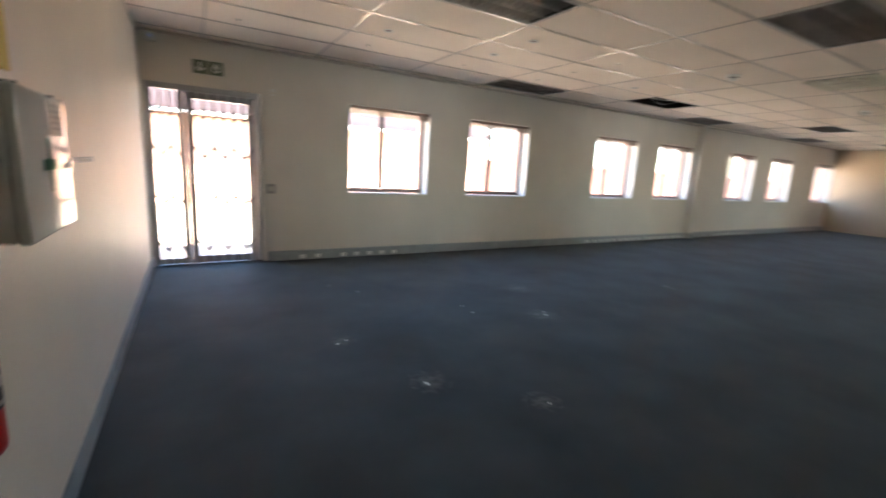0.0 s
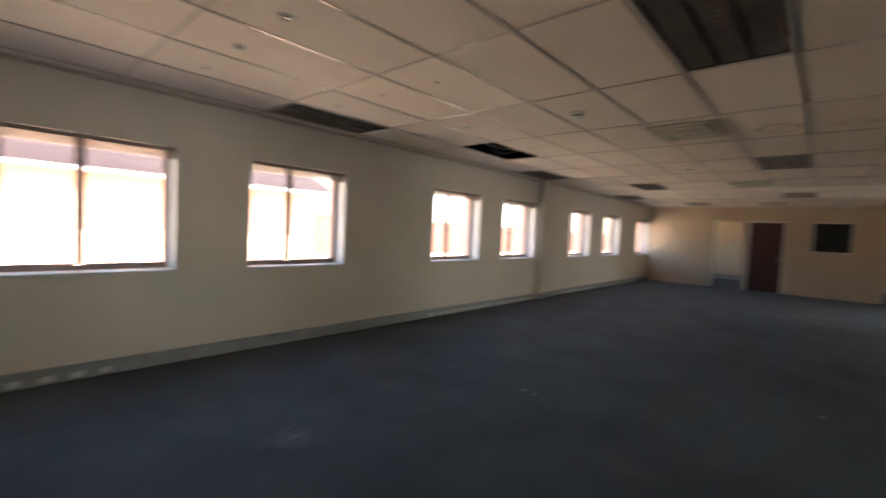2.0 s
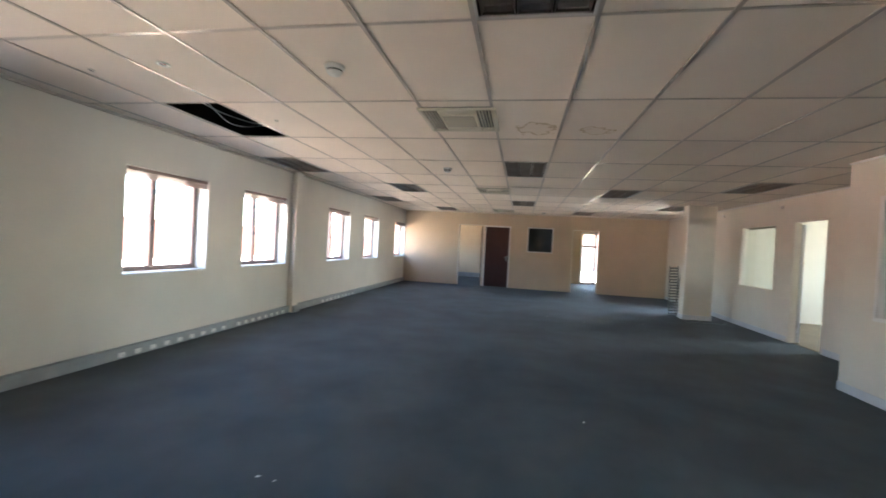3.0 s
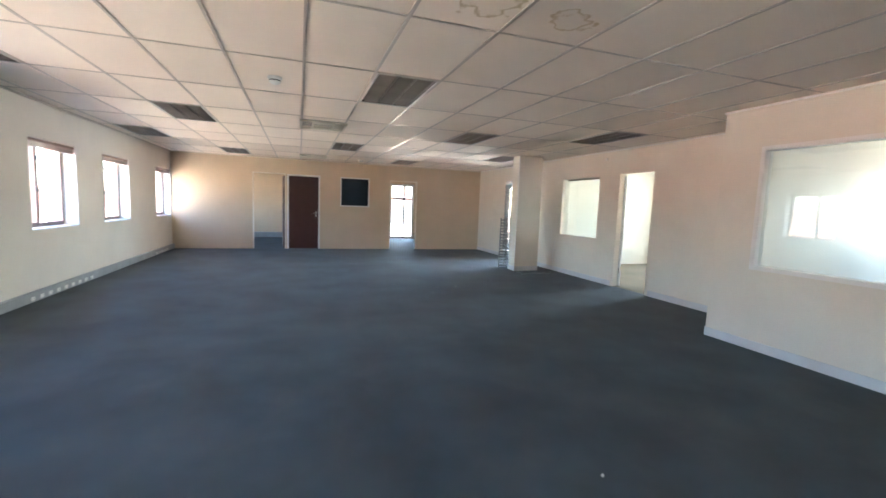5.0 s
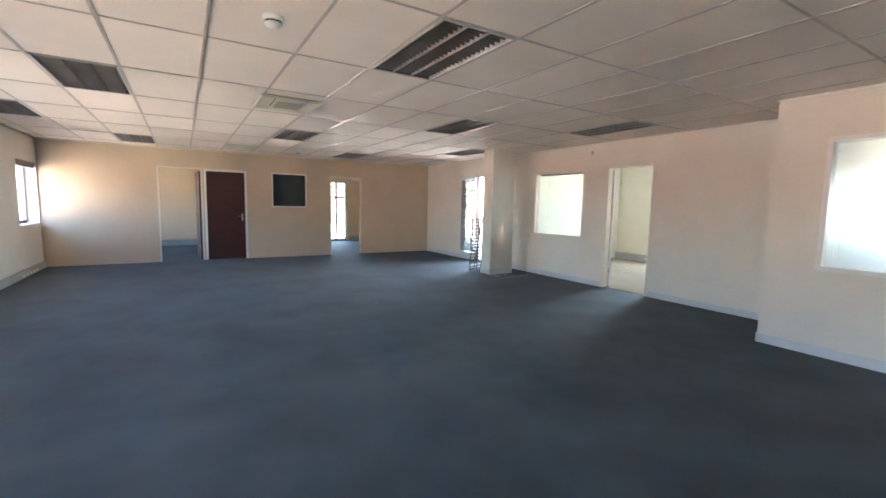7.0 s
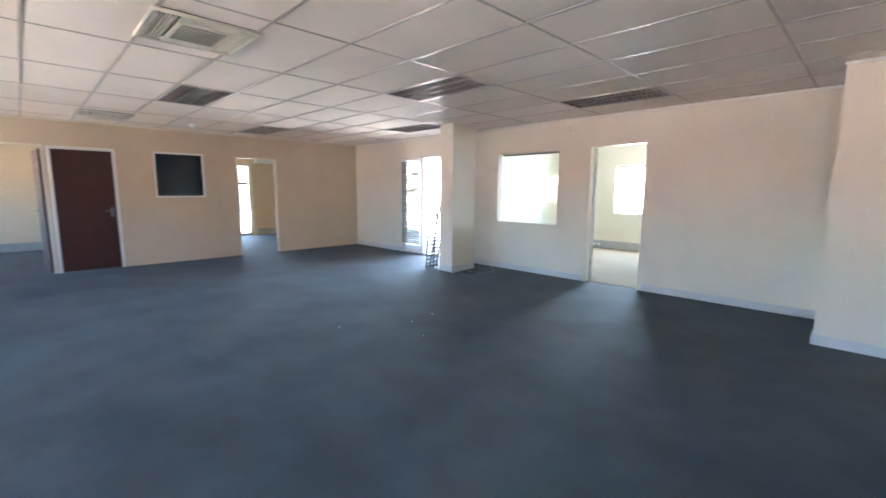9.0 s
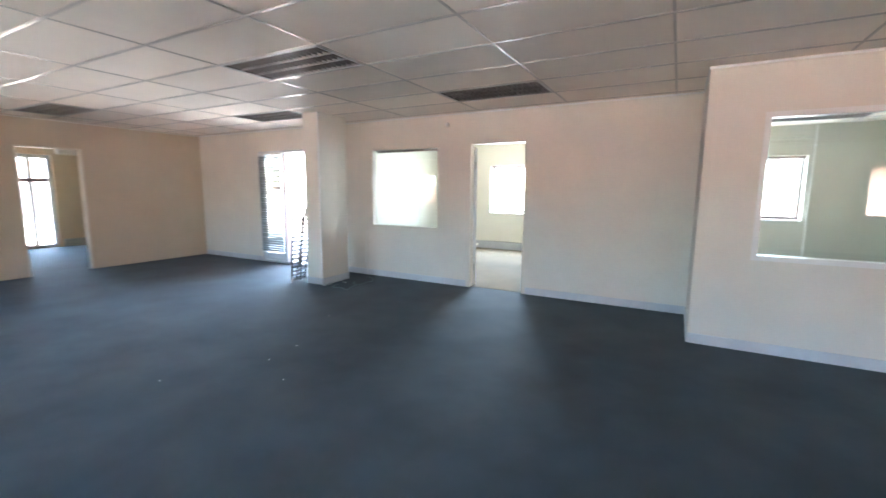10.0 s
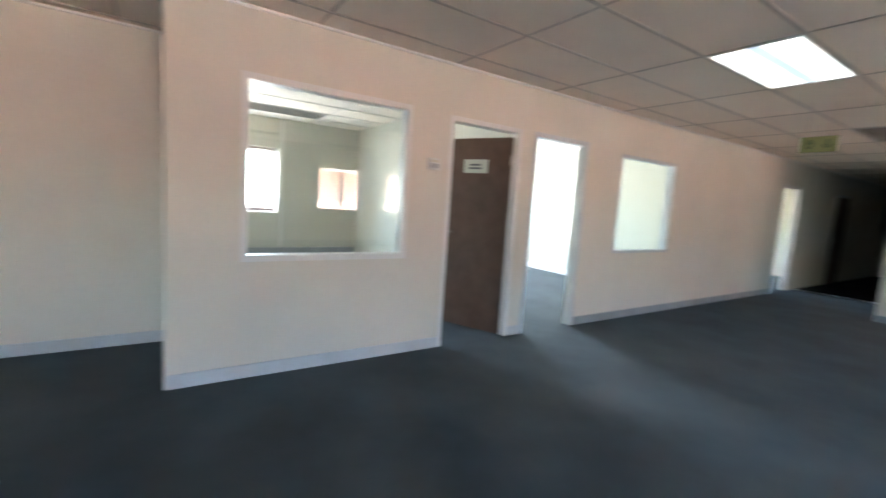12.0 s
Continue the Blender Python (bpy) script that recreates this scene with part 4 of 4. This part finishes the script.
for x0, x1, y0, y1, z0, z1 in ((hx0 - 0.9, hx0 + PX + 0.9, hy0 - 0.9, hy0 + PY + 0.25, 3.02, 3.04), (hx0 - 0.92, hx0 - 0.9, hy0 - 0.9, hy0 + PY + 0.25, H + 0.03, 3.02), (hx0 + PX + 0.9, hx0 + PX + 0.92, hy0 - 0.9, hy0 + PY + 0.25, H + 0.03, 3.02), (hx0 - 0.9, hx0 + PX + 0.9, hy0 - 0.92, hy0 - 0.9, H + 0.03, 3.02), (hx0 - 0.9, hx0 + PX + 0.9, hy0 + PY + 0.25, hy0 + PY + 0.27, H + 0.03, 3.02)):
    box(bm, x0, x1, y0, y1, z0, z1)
structure("ceiling_void", bm, M_DARK, "near-black box round the open cell, standing in for the void's shade", "ceiling void")
for s, w in ((0, 0.004), (1, 0.006)):
    c = bpy.data.curves.new("loose_cable", "CURVE")
    c.dimensions, c.bevel_depth = "3D", w
    sp = c.splines.new("BEZIER")
    pts = [(6.3, 4.1 + 0.2 * s, 2.75), (6.9, 4.25 + 0.08 * s, 2.60 + 0.04 * s), (7.4, 4.35 - 0.1 * s, 2.58 + 0.05 * s), (7.9, 4.2 + 0.15 * s, 2.74)]
    sp.bezier_points.add(len(pts) - 1)
    for bp, co in zip(sp.bezier_points, pts):
        bp.co, bp.handle_left_type, bp.handle_right_type = co, "AUTO", "AUTO"
    c.materials.append(M_WHITEP)
    tagged(new("loose_cable", c), "pale loose cable sagging in the open ceiling cell", "cable", "cables above the ceiling")


# ---- wall things by the entrance ----
def picture_sign(place, turn, name, label, panels, size=0.15, field=M_GREEN, ink=M_PAPER, edge=M_SIGNEDGE):
    """Square exit pictograms side by side on a thin board; panels: 'arrow' or 'runner'."""
    n = len(panels)
    sgn = thing(name, place, label, "exit sign")
    sgn.rotation_euler = (0, 0, radians(turn))
    w = size * n
    part("board", soft_box(-w / 2 - 0.008, w / 2 + 0.008, -0.006, 0.006, -size / 2 - 0.006, size / 2 + 0.006, 0.002, 1), edge, sgn)
    for k, what in enumerate(panels):
        x = -w / 2 + size * (k + 0.5)
        part("green_field", soft_box(x - size * 0.46, x + size * 0.46, -0.0085, -0.0062, -size * 0.46, size * 0.46, 0.0005, 1), field, sgn)
        bm = bmesh.new()
        y0, y1, s = -0.0105, -0.0087, size
        if what == "arrow":
            box(bm, x - 0.06 * s, x + 0.06 * s, y0, y1, -0.05 * s, 0.33 * s)
            box(bm, x - 0.16 * s, x + 0.16 * s, y0, y1, -0.06 * s, 0.06 * s, Matrix.Translation((x - 0.11 * s, 0, -0.14 * s)) @ pose(0, 0, 0, 0, 45, 0) @ Matrix.Translation((-x, 0, 0)))
            box(bm, x - 0.16 * s, x + 0.16 * s, y0 - 0.0006, y1, -0.06 * s, 0.06 * s, Matrix.Translation((x + 0.11 * s, 0, -0.14 * s)) @ pose(0, 0, 0, 0, -45, 0) @ Matrix.Translation((-x, 0, 0)))
        else:
            for p, q, a in ((0.04, 0.08, 25), (-0.12, -0.16, 60), (0.12, -0.18, -40), (0.16, 0.10, 70), (-0.10, 0.12, -65)):
                box(bm, x - 0.17 * s, x + 0.17 * s, y0, y1, -0.05 * s, 0.05 * s, Matrix.Translation((x + p * s, 0, q * s)) @ pose(0, 0, 0, 0, a, 0) @ Matrix.Translation((-x, 0, 0)))
            box(bm, x - 0.03 * s, x + 0.09 * s, y0, y1, 0.24 * s, 0.36 * s)
        part("pictogram", bm, ink, sgn)
    return sgn


picture_sign((0.545, YN - 0.008, 2.245), 0, "exit_sign", "green and white exit sign board above the entrance door", ["arrow", "runner"], 0.155)
sgn = picture_sign((3.4, -0.73, 2.14), 90, "exit_sign", "olive green exit sign hanging under the ceiling", ["runner", "arrow"], 0.14, M_OLIVE, M_OLIVEDARK, M_OLIVE)
for x in (-0.1, 0.1):
    bm = bmesh.new()
    rod(bm, (x, 0, 0.075), (x, 0, H - 2.14), 0.003, 6)
    part("hanger", bm, M_CHROME, sgn)

sw = thing("light_switch", (1.18, YN - 0.001, 0.92), "grey wall switch plate beside the entrance door", "light switch")
part("plate", soft_box(-0.05, 0.05, -0.012, 0.0, -0.06, 0.06, 0.004), M_SWITCH, sw)
part("rocker", soft_box(-0.02, 0.02, -0.018, -0.0122, -0.03, 0.03, 0.003), M_CREAMP, sw)
sw = thing("alarm_sensor", (1.22, YN - 0.001, 2.07), "small white alarm contact on the wall", "sensor")
part("case", soft_box(-0.022, 0.022, -0.03, 0.0, -0.04, 0.04, 0.006), M_WHITEP, sw)
part("lens", soft_box(-0.012, 0.012, -0.034, -0.0302, -0.02, 0.0, 0.002), M_CREAMP, sw)
sw = thing("motion_sensor", (0.02, YN - 0.04, 2.47), "white corner motion sensor with a blue indicator", "sensor")
part("case", soft_box(-0.035, 0.035, -0.03, 0.035, -0.05, 0.05, 0.01), M_WHITEP, sw)
part("indicator", soft_box(-0.012, 0.012, -0.033, -0.0302, 0.0, 0.012, 0.002), M_BLUELED, sw, "blue indicator")
sw = thing("intercom_plate", (6.735, YJ + 0.001, 1.67), "small cream wall plate beside the office door", "wall plate")
part("plate", soft_box(-0.06, 0.06, 0.0, 0.02, -0.05, 0.05, 0.004), M_WHITEP, sw)
part("keypad", soft_box(-0.045, 0.045, 0.0202, 0.024, -0.035, 0.005, 0.001), M_PRINT, sw)
part("display", soft_box(-0.045, 0.045, 0.0202, 0.023, 0.015, 0.036, 0.001), M_CREAMP, sw)
for x, y, t in ((11.93, YS + 0.001, 0), (14.2, YS + 0.001, 0)):
    sw = thing("wall_sensor", (x, y, 2.40), "small round white sensor high on the wall", "sensor", "wall sensors")
    bm = bmesh.new()
    lathe(bm, [(0.032, 0.0), (0.032, 0.012), (0.022, 0.028), (0.008, 0.032)], 20, pose(0, 0, 0, -90))
    part("dome", bm, M_WHITEP, sw, "", True)
    part("foot", soft_box(-0.036, 0.036, 0.0, 0.004, -0.036, 0.036, 0.003, 1), M_CREAMP, sw)

# first-aid cabinet
fa = thing("first_aid_cabinet", (XW + 0.001, 1.015, 1.09), "glossy white metal first-aid cabinet with a dark cross", "cabinet")
part("body", soft_box(0.0, 0.125, -0.20, 0.195, 0.0, 0.33, 0.006), M_CABINET, fa)
door_fa = part("door", soft_box(0.127, 0.148, -0.202, 0.197, -0.002, 0.332, 0.005), M_CABINET, fa)
bm = bmesh.new()
box(bm, 0.1484, 0.1492, -0.012, 0.012, 0.10, 0.23)
box(bm, 0.1484, 0.1495, -0.055, 0.055, 0.152, 0.178)
part("cross", bm, M_GREENDARK, door_fa, "dark green cross")
part("notice", soft_box(0.1482, 0.1488, 0.03, 0.15, 0.235, 0.325, 0.0002, 1), M_PAPER, door_fa, "taped paper notice")
for k in range(5):
    part("print_bar", soft_box(0.1489, 0.1493, 0.045, 0.135 - 0.01 * (k % 2), 0.307 - 0.014 * k, 0.312 - 0.014 * k, 0.0001, 1), M_PRINT, door_fa)
for z in (0.15, 0.19):
    part("print_bar", soft_box(0.1484, 0.1489, 0.12, 0.16, z, z + 0.016, 0.0001, 1), M_PAPER, door_fa)
part("lock", soft_box(0.1482, 0.153, 0.172, 0.186, 0.15, 0.18, 0.002), M_CHROME, door_fa)
for y in (-0.16, 0.12):
    bm = bmesh.new()
    rod(bm, (0.06, y, 0.335), (0.13, y + 0.05, 0.338), 0.005, 6)
    part("hasp", bm, M_BLACK, fa, "bent dark wire hasp")
# conduit in the side office
cd = thing("conduit", (6.97, YA + 0.001, 0.2), "white vertical conduit on the side office wall", "conduit")
bm = bmesh.new()
rod(bm, (0, 0.014, 0), (0, 0.014, H - 0.2), 0.013, 12)
part("pipe", bm, M_WHITEP, cd, "", True)
for z in (0.3, 1.2, 2.0):
    part("clip", soft_box(-0.03, 0.03, 0.0, 0.03, z, z + 0.02, 0.003), M_WHITEP, cd)
# small shelf beside it
shf = thing("wall_shelf", (XW + 0.001, 1.63, 1.245), "narrow grey metal shelf fixed to the wall", "shelf")
part("board", soft_box(0.0, 0.104, -0.2, 0.2, 0.0, 0.012, 0.003), M_TRUNK2, shf)
part("lip", soft_box(0.096, 0.104, -0.2, 0.2, 0.0125, 0.02, 0.002), M_TRUNK2, shf)
part("fixing_strip", soft_box(0.0, 0.012, -0.2, 0.2, -0.02, -0.0005, 0.002), M_TRUNK2, shf)
# yellow box
yb = thing("yellow_wall_box", (XW + 0.001, 0.88, 1.46), "mustard yellow plastic wall box with a white label", "wall box")
part("body", soft_box(0.0, 0.095, -0.10, 0.10, 0.0, 0.36, 0.005), M_YELLOW, yb)
part("lid", soft_box(0.097, 0.106, -0.102, 0.102, -0.002, 0.362, 0.004), M_YELLOW, yb)
part("label_plate", soft_box(0.1065, 0.1075, -0.02, 0.09, 0.14, 0.26, 0.0003, 1), M_PAPER, yb, "white label")
for k in range(3):
    part("print_bar", soft_box(0.1076, 0.108, -0.005, 0.075, 0.235 - 0.03 * k, 0.243 - 0.03 * k, 0.0001, 1), M_PRINT, yb)
# fire extinguisher
fe = thing("fire_extinguisher", (XW + 0.065, 0.655, 0.715), "red fire extinguisher with black hose hung on the wall", "fire extinguisher")
fe.scale = (0.85, 0.85, 0.85)
bm = bmesh.new()
lathe(bm, [(0.054, 0.0), (0.060, 0.010), (0.062, 0.025), (0.062, 0.31), (0.057, 0.335), (0.043, 0.356), (0.026, 0.367), (0.020, 0.38)], 32)
part("cylinder", bm, M_RED, fe, "red enamelled cylinder", True)
bm = bmesh.new()
lathe(bm, [(0.0630, 0.11), (0.0630, 0.29)], 32)
sleeve = part("label_sleeve", bm, M_BLACKLABEL, fe, "black instruction label", True)
for k, (z, h, m) in enumerate(((0.25, 0.022, "M_PAPER"), (0.205, 0.022, "M_RED"), (0.16, 0.025, "M_PAPER"), (0.118, 0.012, "M_PAPER"))):
    bm = bmesh.new()
    n = 8
    a0, a1 = radians(-15), radians(25)
    ring = [[bm.verts.new((0.0636 * math.cos(a0 + (a1 - a0) * i / n), 0.0636 * math.sin(a0 + (a1 - a0) * i / n), zz)) for i in range(n + 1)] for zz in (z, z + h)]
    for i in range(n):
        bm.faces.new((ring[0][i], ring[0][i + 1], ring[1][i + 1], ring[1][i]))
    part("label_block", bm, M_RED if m == "M_RED" else M_PRINT2, sleeve)
bm = bmesh.new()
lathe(bm, [(0.018, 0.38), (0.021, 0.39), (0.021, 0.42), (0.014, 0.432)], 20)
part("valve", bm, M_CHROME, fe, "brass and chrome valve", True)
bm = soft_box(-0.009, 0.009, -0.02, 0.15, 0.434, 0.442, 0.003)
part("carry_handle", bm, M_RED, fe, "red carrying handle")
bm = bmesh.new()
box(bm, -0.008, 0.008, -0.01, 0.13, -0.004, 0.004, pose(0, 0, 0.468, 14))
part("squeeze_lever", bm, M_RED, fe, "red squeeze lever")
c = bpy.data.curves.new("hose", "CURVE")
c.dimensions, c.bevel_depth = "3D", 0.008
sp = c.splines.new("BEZIER")
pts = [(0.015, -0.01, 0.41), (0.05, -0.03, 0.43), (0.066, -0.045, 0.37), (0.062, -0.050, 0.27), (0.060, -0.050, 0.13)]
sp.bezier_points.add(len(pts) - 1)
for bp, co in zip(sp.bezier_points, pts):
    bp.co, bp.handle_left_type, bp.handle_right_type = co, "AUTO", "AUTO"
c.materials.append(M_BLACK)
hose = new("hose", c)
hose.parent = fe
part("wall_bracket", soft_box(-0.0735, -0.058, -0.02, 0.02, 0.22, 0.40, 0.004), M_BLACK, fe)


# ---- sockets in the trunking ----
def socket():
    s = thing("power_socket", (0, 0, 0), "white power socket set in grey trunking", "socket", "trunking sockets")
    part("plate", soft_box(-0.036, 0.036, -0.007, 0.0, -0.024, 0.024, 0.003, 1), M_WHITEP, s)
    bm = bmesh.new()
    for x, z in ((0, 0.009), (-0.01, -0.007), (0.01, -0.007)):
        rod(bm, (x, -0.0072, z), (x, -0.0082, z), 0.0035, 8)
    part("pin_holes", bm, M_BLACK, s)
    part("switch", soft_box(0.02, 0.03, -0.0105, -0.0072, -0.008, 0.008, 0.001, 1), M_WHITEP, s)
    return s


xs = [1.55, 1.75, 2.1, 2.29, 2.48, 2.67, 2.86]
xs += [6.97 + 0.195 * k for k in range(9)] + [8.86 + 0.17 * k for k in range(8)]
xs += [11.6 + 0.2 * k for k in range(9)] + [16.5 + 0.2 * k for k in range(5)]
first = socket()
for n, x in enumerate(xs):
    m = pose(x, YN - 0.0525, 0.045)
    if n == 0:
        first.matrix_basis = m
    else:
        copy_thing(first, m)
for x in (13.38, 13.26):
    copy_thing(first, pose(x, YB + 0.0495, 0.09, 0, 0, 180))


copy_thing(first, pose(XJ + 0.001, -2.8, 0.21, 0, 0, 90))


# ---- leaning louvre panels by the column ----
def louvre_panel():
    p = thing("louvre_panel", (0, 0, 0), "loose metal lamp louvre leaning on the column, coloured backlit grey", "lamp louvre", "loose lamp louvres")
    L, w = 1.18, 0.17
    for x in (-w / 2, w / 2):
        part("rail", soft_box(x - 0.007, x + 0.007, -0.02, 0.02, 0.0, L, 0.001, 1), M_SLAT, p)
    bm = bmesh.new()
    box(bm, -w / 2 + 0.005, w / 2 - 0.005, -0.018, 0.018, -0.0012, 0.0012, pose(0, 0, 0, 62))
    blade = mesh_of("blade", bm, M_SLAT)
    for k in range(17):
        part("blade", blade, None, p).location = (0, 0, 0.04 + 0.068 * k)
    return p


first = louvre_panel()
first.matrix_basis = pose(14.12, -2.56, 0.008, -13.0, 0, 90)
copy_thing(first, pose(14.04, -2.40, 0.008, -9.0, 3, 84))


# ---- loose cables on the carpet ----
def cable(points, label, mat, r=0.004):
    c = bpy.data.curves.new("floor_cable", "CURVE")
    c.dimensions, c.bevel_depth, c.bevel_resolution = "3D", r, 2
    sp = c.splines.new("BEZIER")
    sp.bezier_points.add(len(points) - 1)
    for bp, co in zip(sp.bezier_points, points):
        bp.co, bp.handle_left_type, bp.handle_right_type = co, "AUTO", "AUTO"
    c.materials.append(mat)
    return tagged(new("floor_cable", c), label, "cable", "cables by the column")


random.seed(4)
for n in range(3):
    x, y = 13.36 - 0.06 * n, -2.6 - 0.12 * n
    pts = [(x, y, 0.006)]
    a = random.uniform(0, 6.28)
    for k in range(6):
        a += random.uniform(0.3, 1.0)
        x = min(13.45, max(13.0, x + 0.16 * math.cos(a)))
        y = min(-2.35, max(-3.35, y + 0.16 * math.sin(a)))
        pts.append((x, y, 0.006 + 0.012 * (k % 3)))
    cable(pts, "loose pale network cable lying on the carpet", M_WHITEP if n == 1 else M_TRUNK2, 0.0035)
cable([(2.05, -5.75, 0.006), (2.2, -5.9, 0.02), (2.32, -5.82, 0.006), (2.42, -6.0, 0.012), (2.3, -6.15, 0.006)], "short white cable end lying in the side office", M_WHITEP, 0.009)
cable([(13.40, -3.38, 0.006), (13.42, -3.36, 0.3), (13.46, -3.44, 0.75)], "loose pale cable hanging down the wall", M_WHITEP)


# ---- litter on the carpet ----
def scrap(x, y, size, turn, k):
    bm = bmesh.new()
    n = 5 + k % 3
    vs = [bm.verts.new((size * random.uniform(0.5, 1.0) * math.cos(6.283 * i / n), 0.6 * size * random.uniform(0.5, 1.0) * math.sin(6.283 * i / n), 0.004 + 0.006 * random.random())) for i in range(n)]
    bm.faces.new(vs)
    bmesh.ops.triangulate(bm, faces=bm.faces[:])
    bmesh.ops.solidify(bm, geom=bm.faces[:], thickness=0.0015)
    ob = part("paper_scrap", bm, M_PAPER)
    ob.location, ob.rotation_euler = (x, y, 0.002), (0, 0, turn)
    return tagged(ob, "small torn white paper scrap on the carpet", "litter", "litter on the carpet")


random.seed(11)
for k, (x, y, s) in enumerate(((1.2, 2.46, 0.03), (1.27, 2.5, 0.02), (1.52, 1.69, 0.04), (2.52, 2.68, 0.022), (3.14, 2.37, 0.03), (3.18, 2.44, 0.02), (2.06, 1.2, 0.02), (2.52, 2.86, 0.015), (1.75, 3.64, 0.014), (1.53, 3.93, 0.014), (6.78, 0.62, 0.026), (5.38, 2.61, 0.026), (11.83, -0.09, 0.017), (11.41, 0.12, 0.011), (11.88, -0.44, 0.02), (12.2, 0.59, 0.012), (12.29, -1.29, 0.014), (-2.2, -1.2, 0.06), (5.36, 2.5, 0.018), (12.4, -5.2, 0.03), (12.9, -6.1, 0.03), (12.1, -6.6, 0.03))):
    scrap(x, y, 0.72 * s, random.uniform(0, 6.28), k)

# ---- outside ----
nb = thing("neighbour_building", (2.0, 16.0, -0.16), "pale salmon single-storey building with a red sheet roof coloured as if in shade", "building")
bm = wall_mesh("x", -12.0, 8.0, -2.0, -1.7, 0.0, 2.75)
part("wall", bm, M_SALMON, nb)
for x in (-11.7, 7.7):
    part("side_wall", wall_mesh("y", -1.699, 6.0, x, x + 0.3, 0.0, 2.75), M_SALMON, nb)
bm = bmesh.new()
vs = [bm.verts.new(v) for v in ((-12.6, -2.6, 2.6), (8.6, -2.6, 2.6), (8.6, 2.0, 4.6), (-12.6, 2.0, 4.6), (8.6, 6.4, 2.7), (-12.6, 6.4, 2.7))]
bm.faces.new(vs[:4])
bm.faces.new((vs[3], vs[2], vs[4], vs[5]))
bmesh.ops.solidify(bm, geom=bm.faces[:], thickness=0.08)
part("roof", bm, M_ROOF, nb)
part("gutter", soft_box(-12.6, 8.6, -2.72, -2.6, 2.5, 2.6, 0.02), M_TRIM, nb, "white gutter")
bwall = thing("boundary_wall", (40.0, 20.0, -0.161), "long red brick boundary wall across the parking area", "boundary wall")
part("wall", soft_box(-28.5, 70.0, -0.15, 0.15, 0.0, 2.0, 0.02, 1), M_BRICK, bwall)
part("coping", soft_box(-28.6, 70.1, -0.2, 0.2, 2.001, 2.1, 0.02, 1), M_PLASTER, bwall)
eb = thing("neighbour_building", (40.0, -5.0, -0.16), "salmon plastered building beyond the glazed end door, roof coloured as if in shade", "building")
part("wall", wall_mesh("y", -9.0, 9.0, 0.0, 0.3, 0.0, 3.0), M_SALMON, eb)
for y in (-8.7, 8.4):
    part("side_wall", wall_mesh("x", 0.301, 6.0, y, y + 0.3, 0.0, 3.0), M_SALMON, eb)
bm = bmesh.new()
vs = [bm.verts.new(v) for v in ((-0.5, -9.5, 2.95), (-0.5, 9.5, 2.95), (3.0, 9.5, 4.4), (3.0, -9.5, 4.4), (6.5, 9.5, 2.95), (6.5, -9.5, 2.95))]
bm.faces.new(vs[:4])
bm.faces.new((vs[3], vs[2], vs[4], vs[5]))
bmesh.ops.solidify(bm, geom=bm.faces[:], thickness=0.08)
part("roof", bm, M_ROOF, eb)
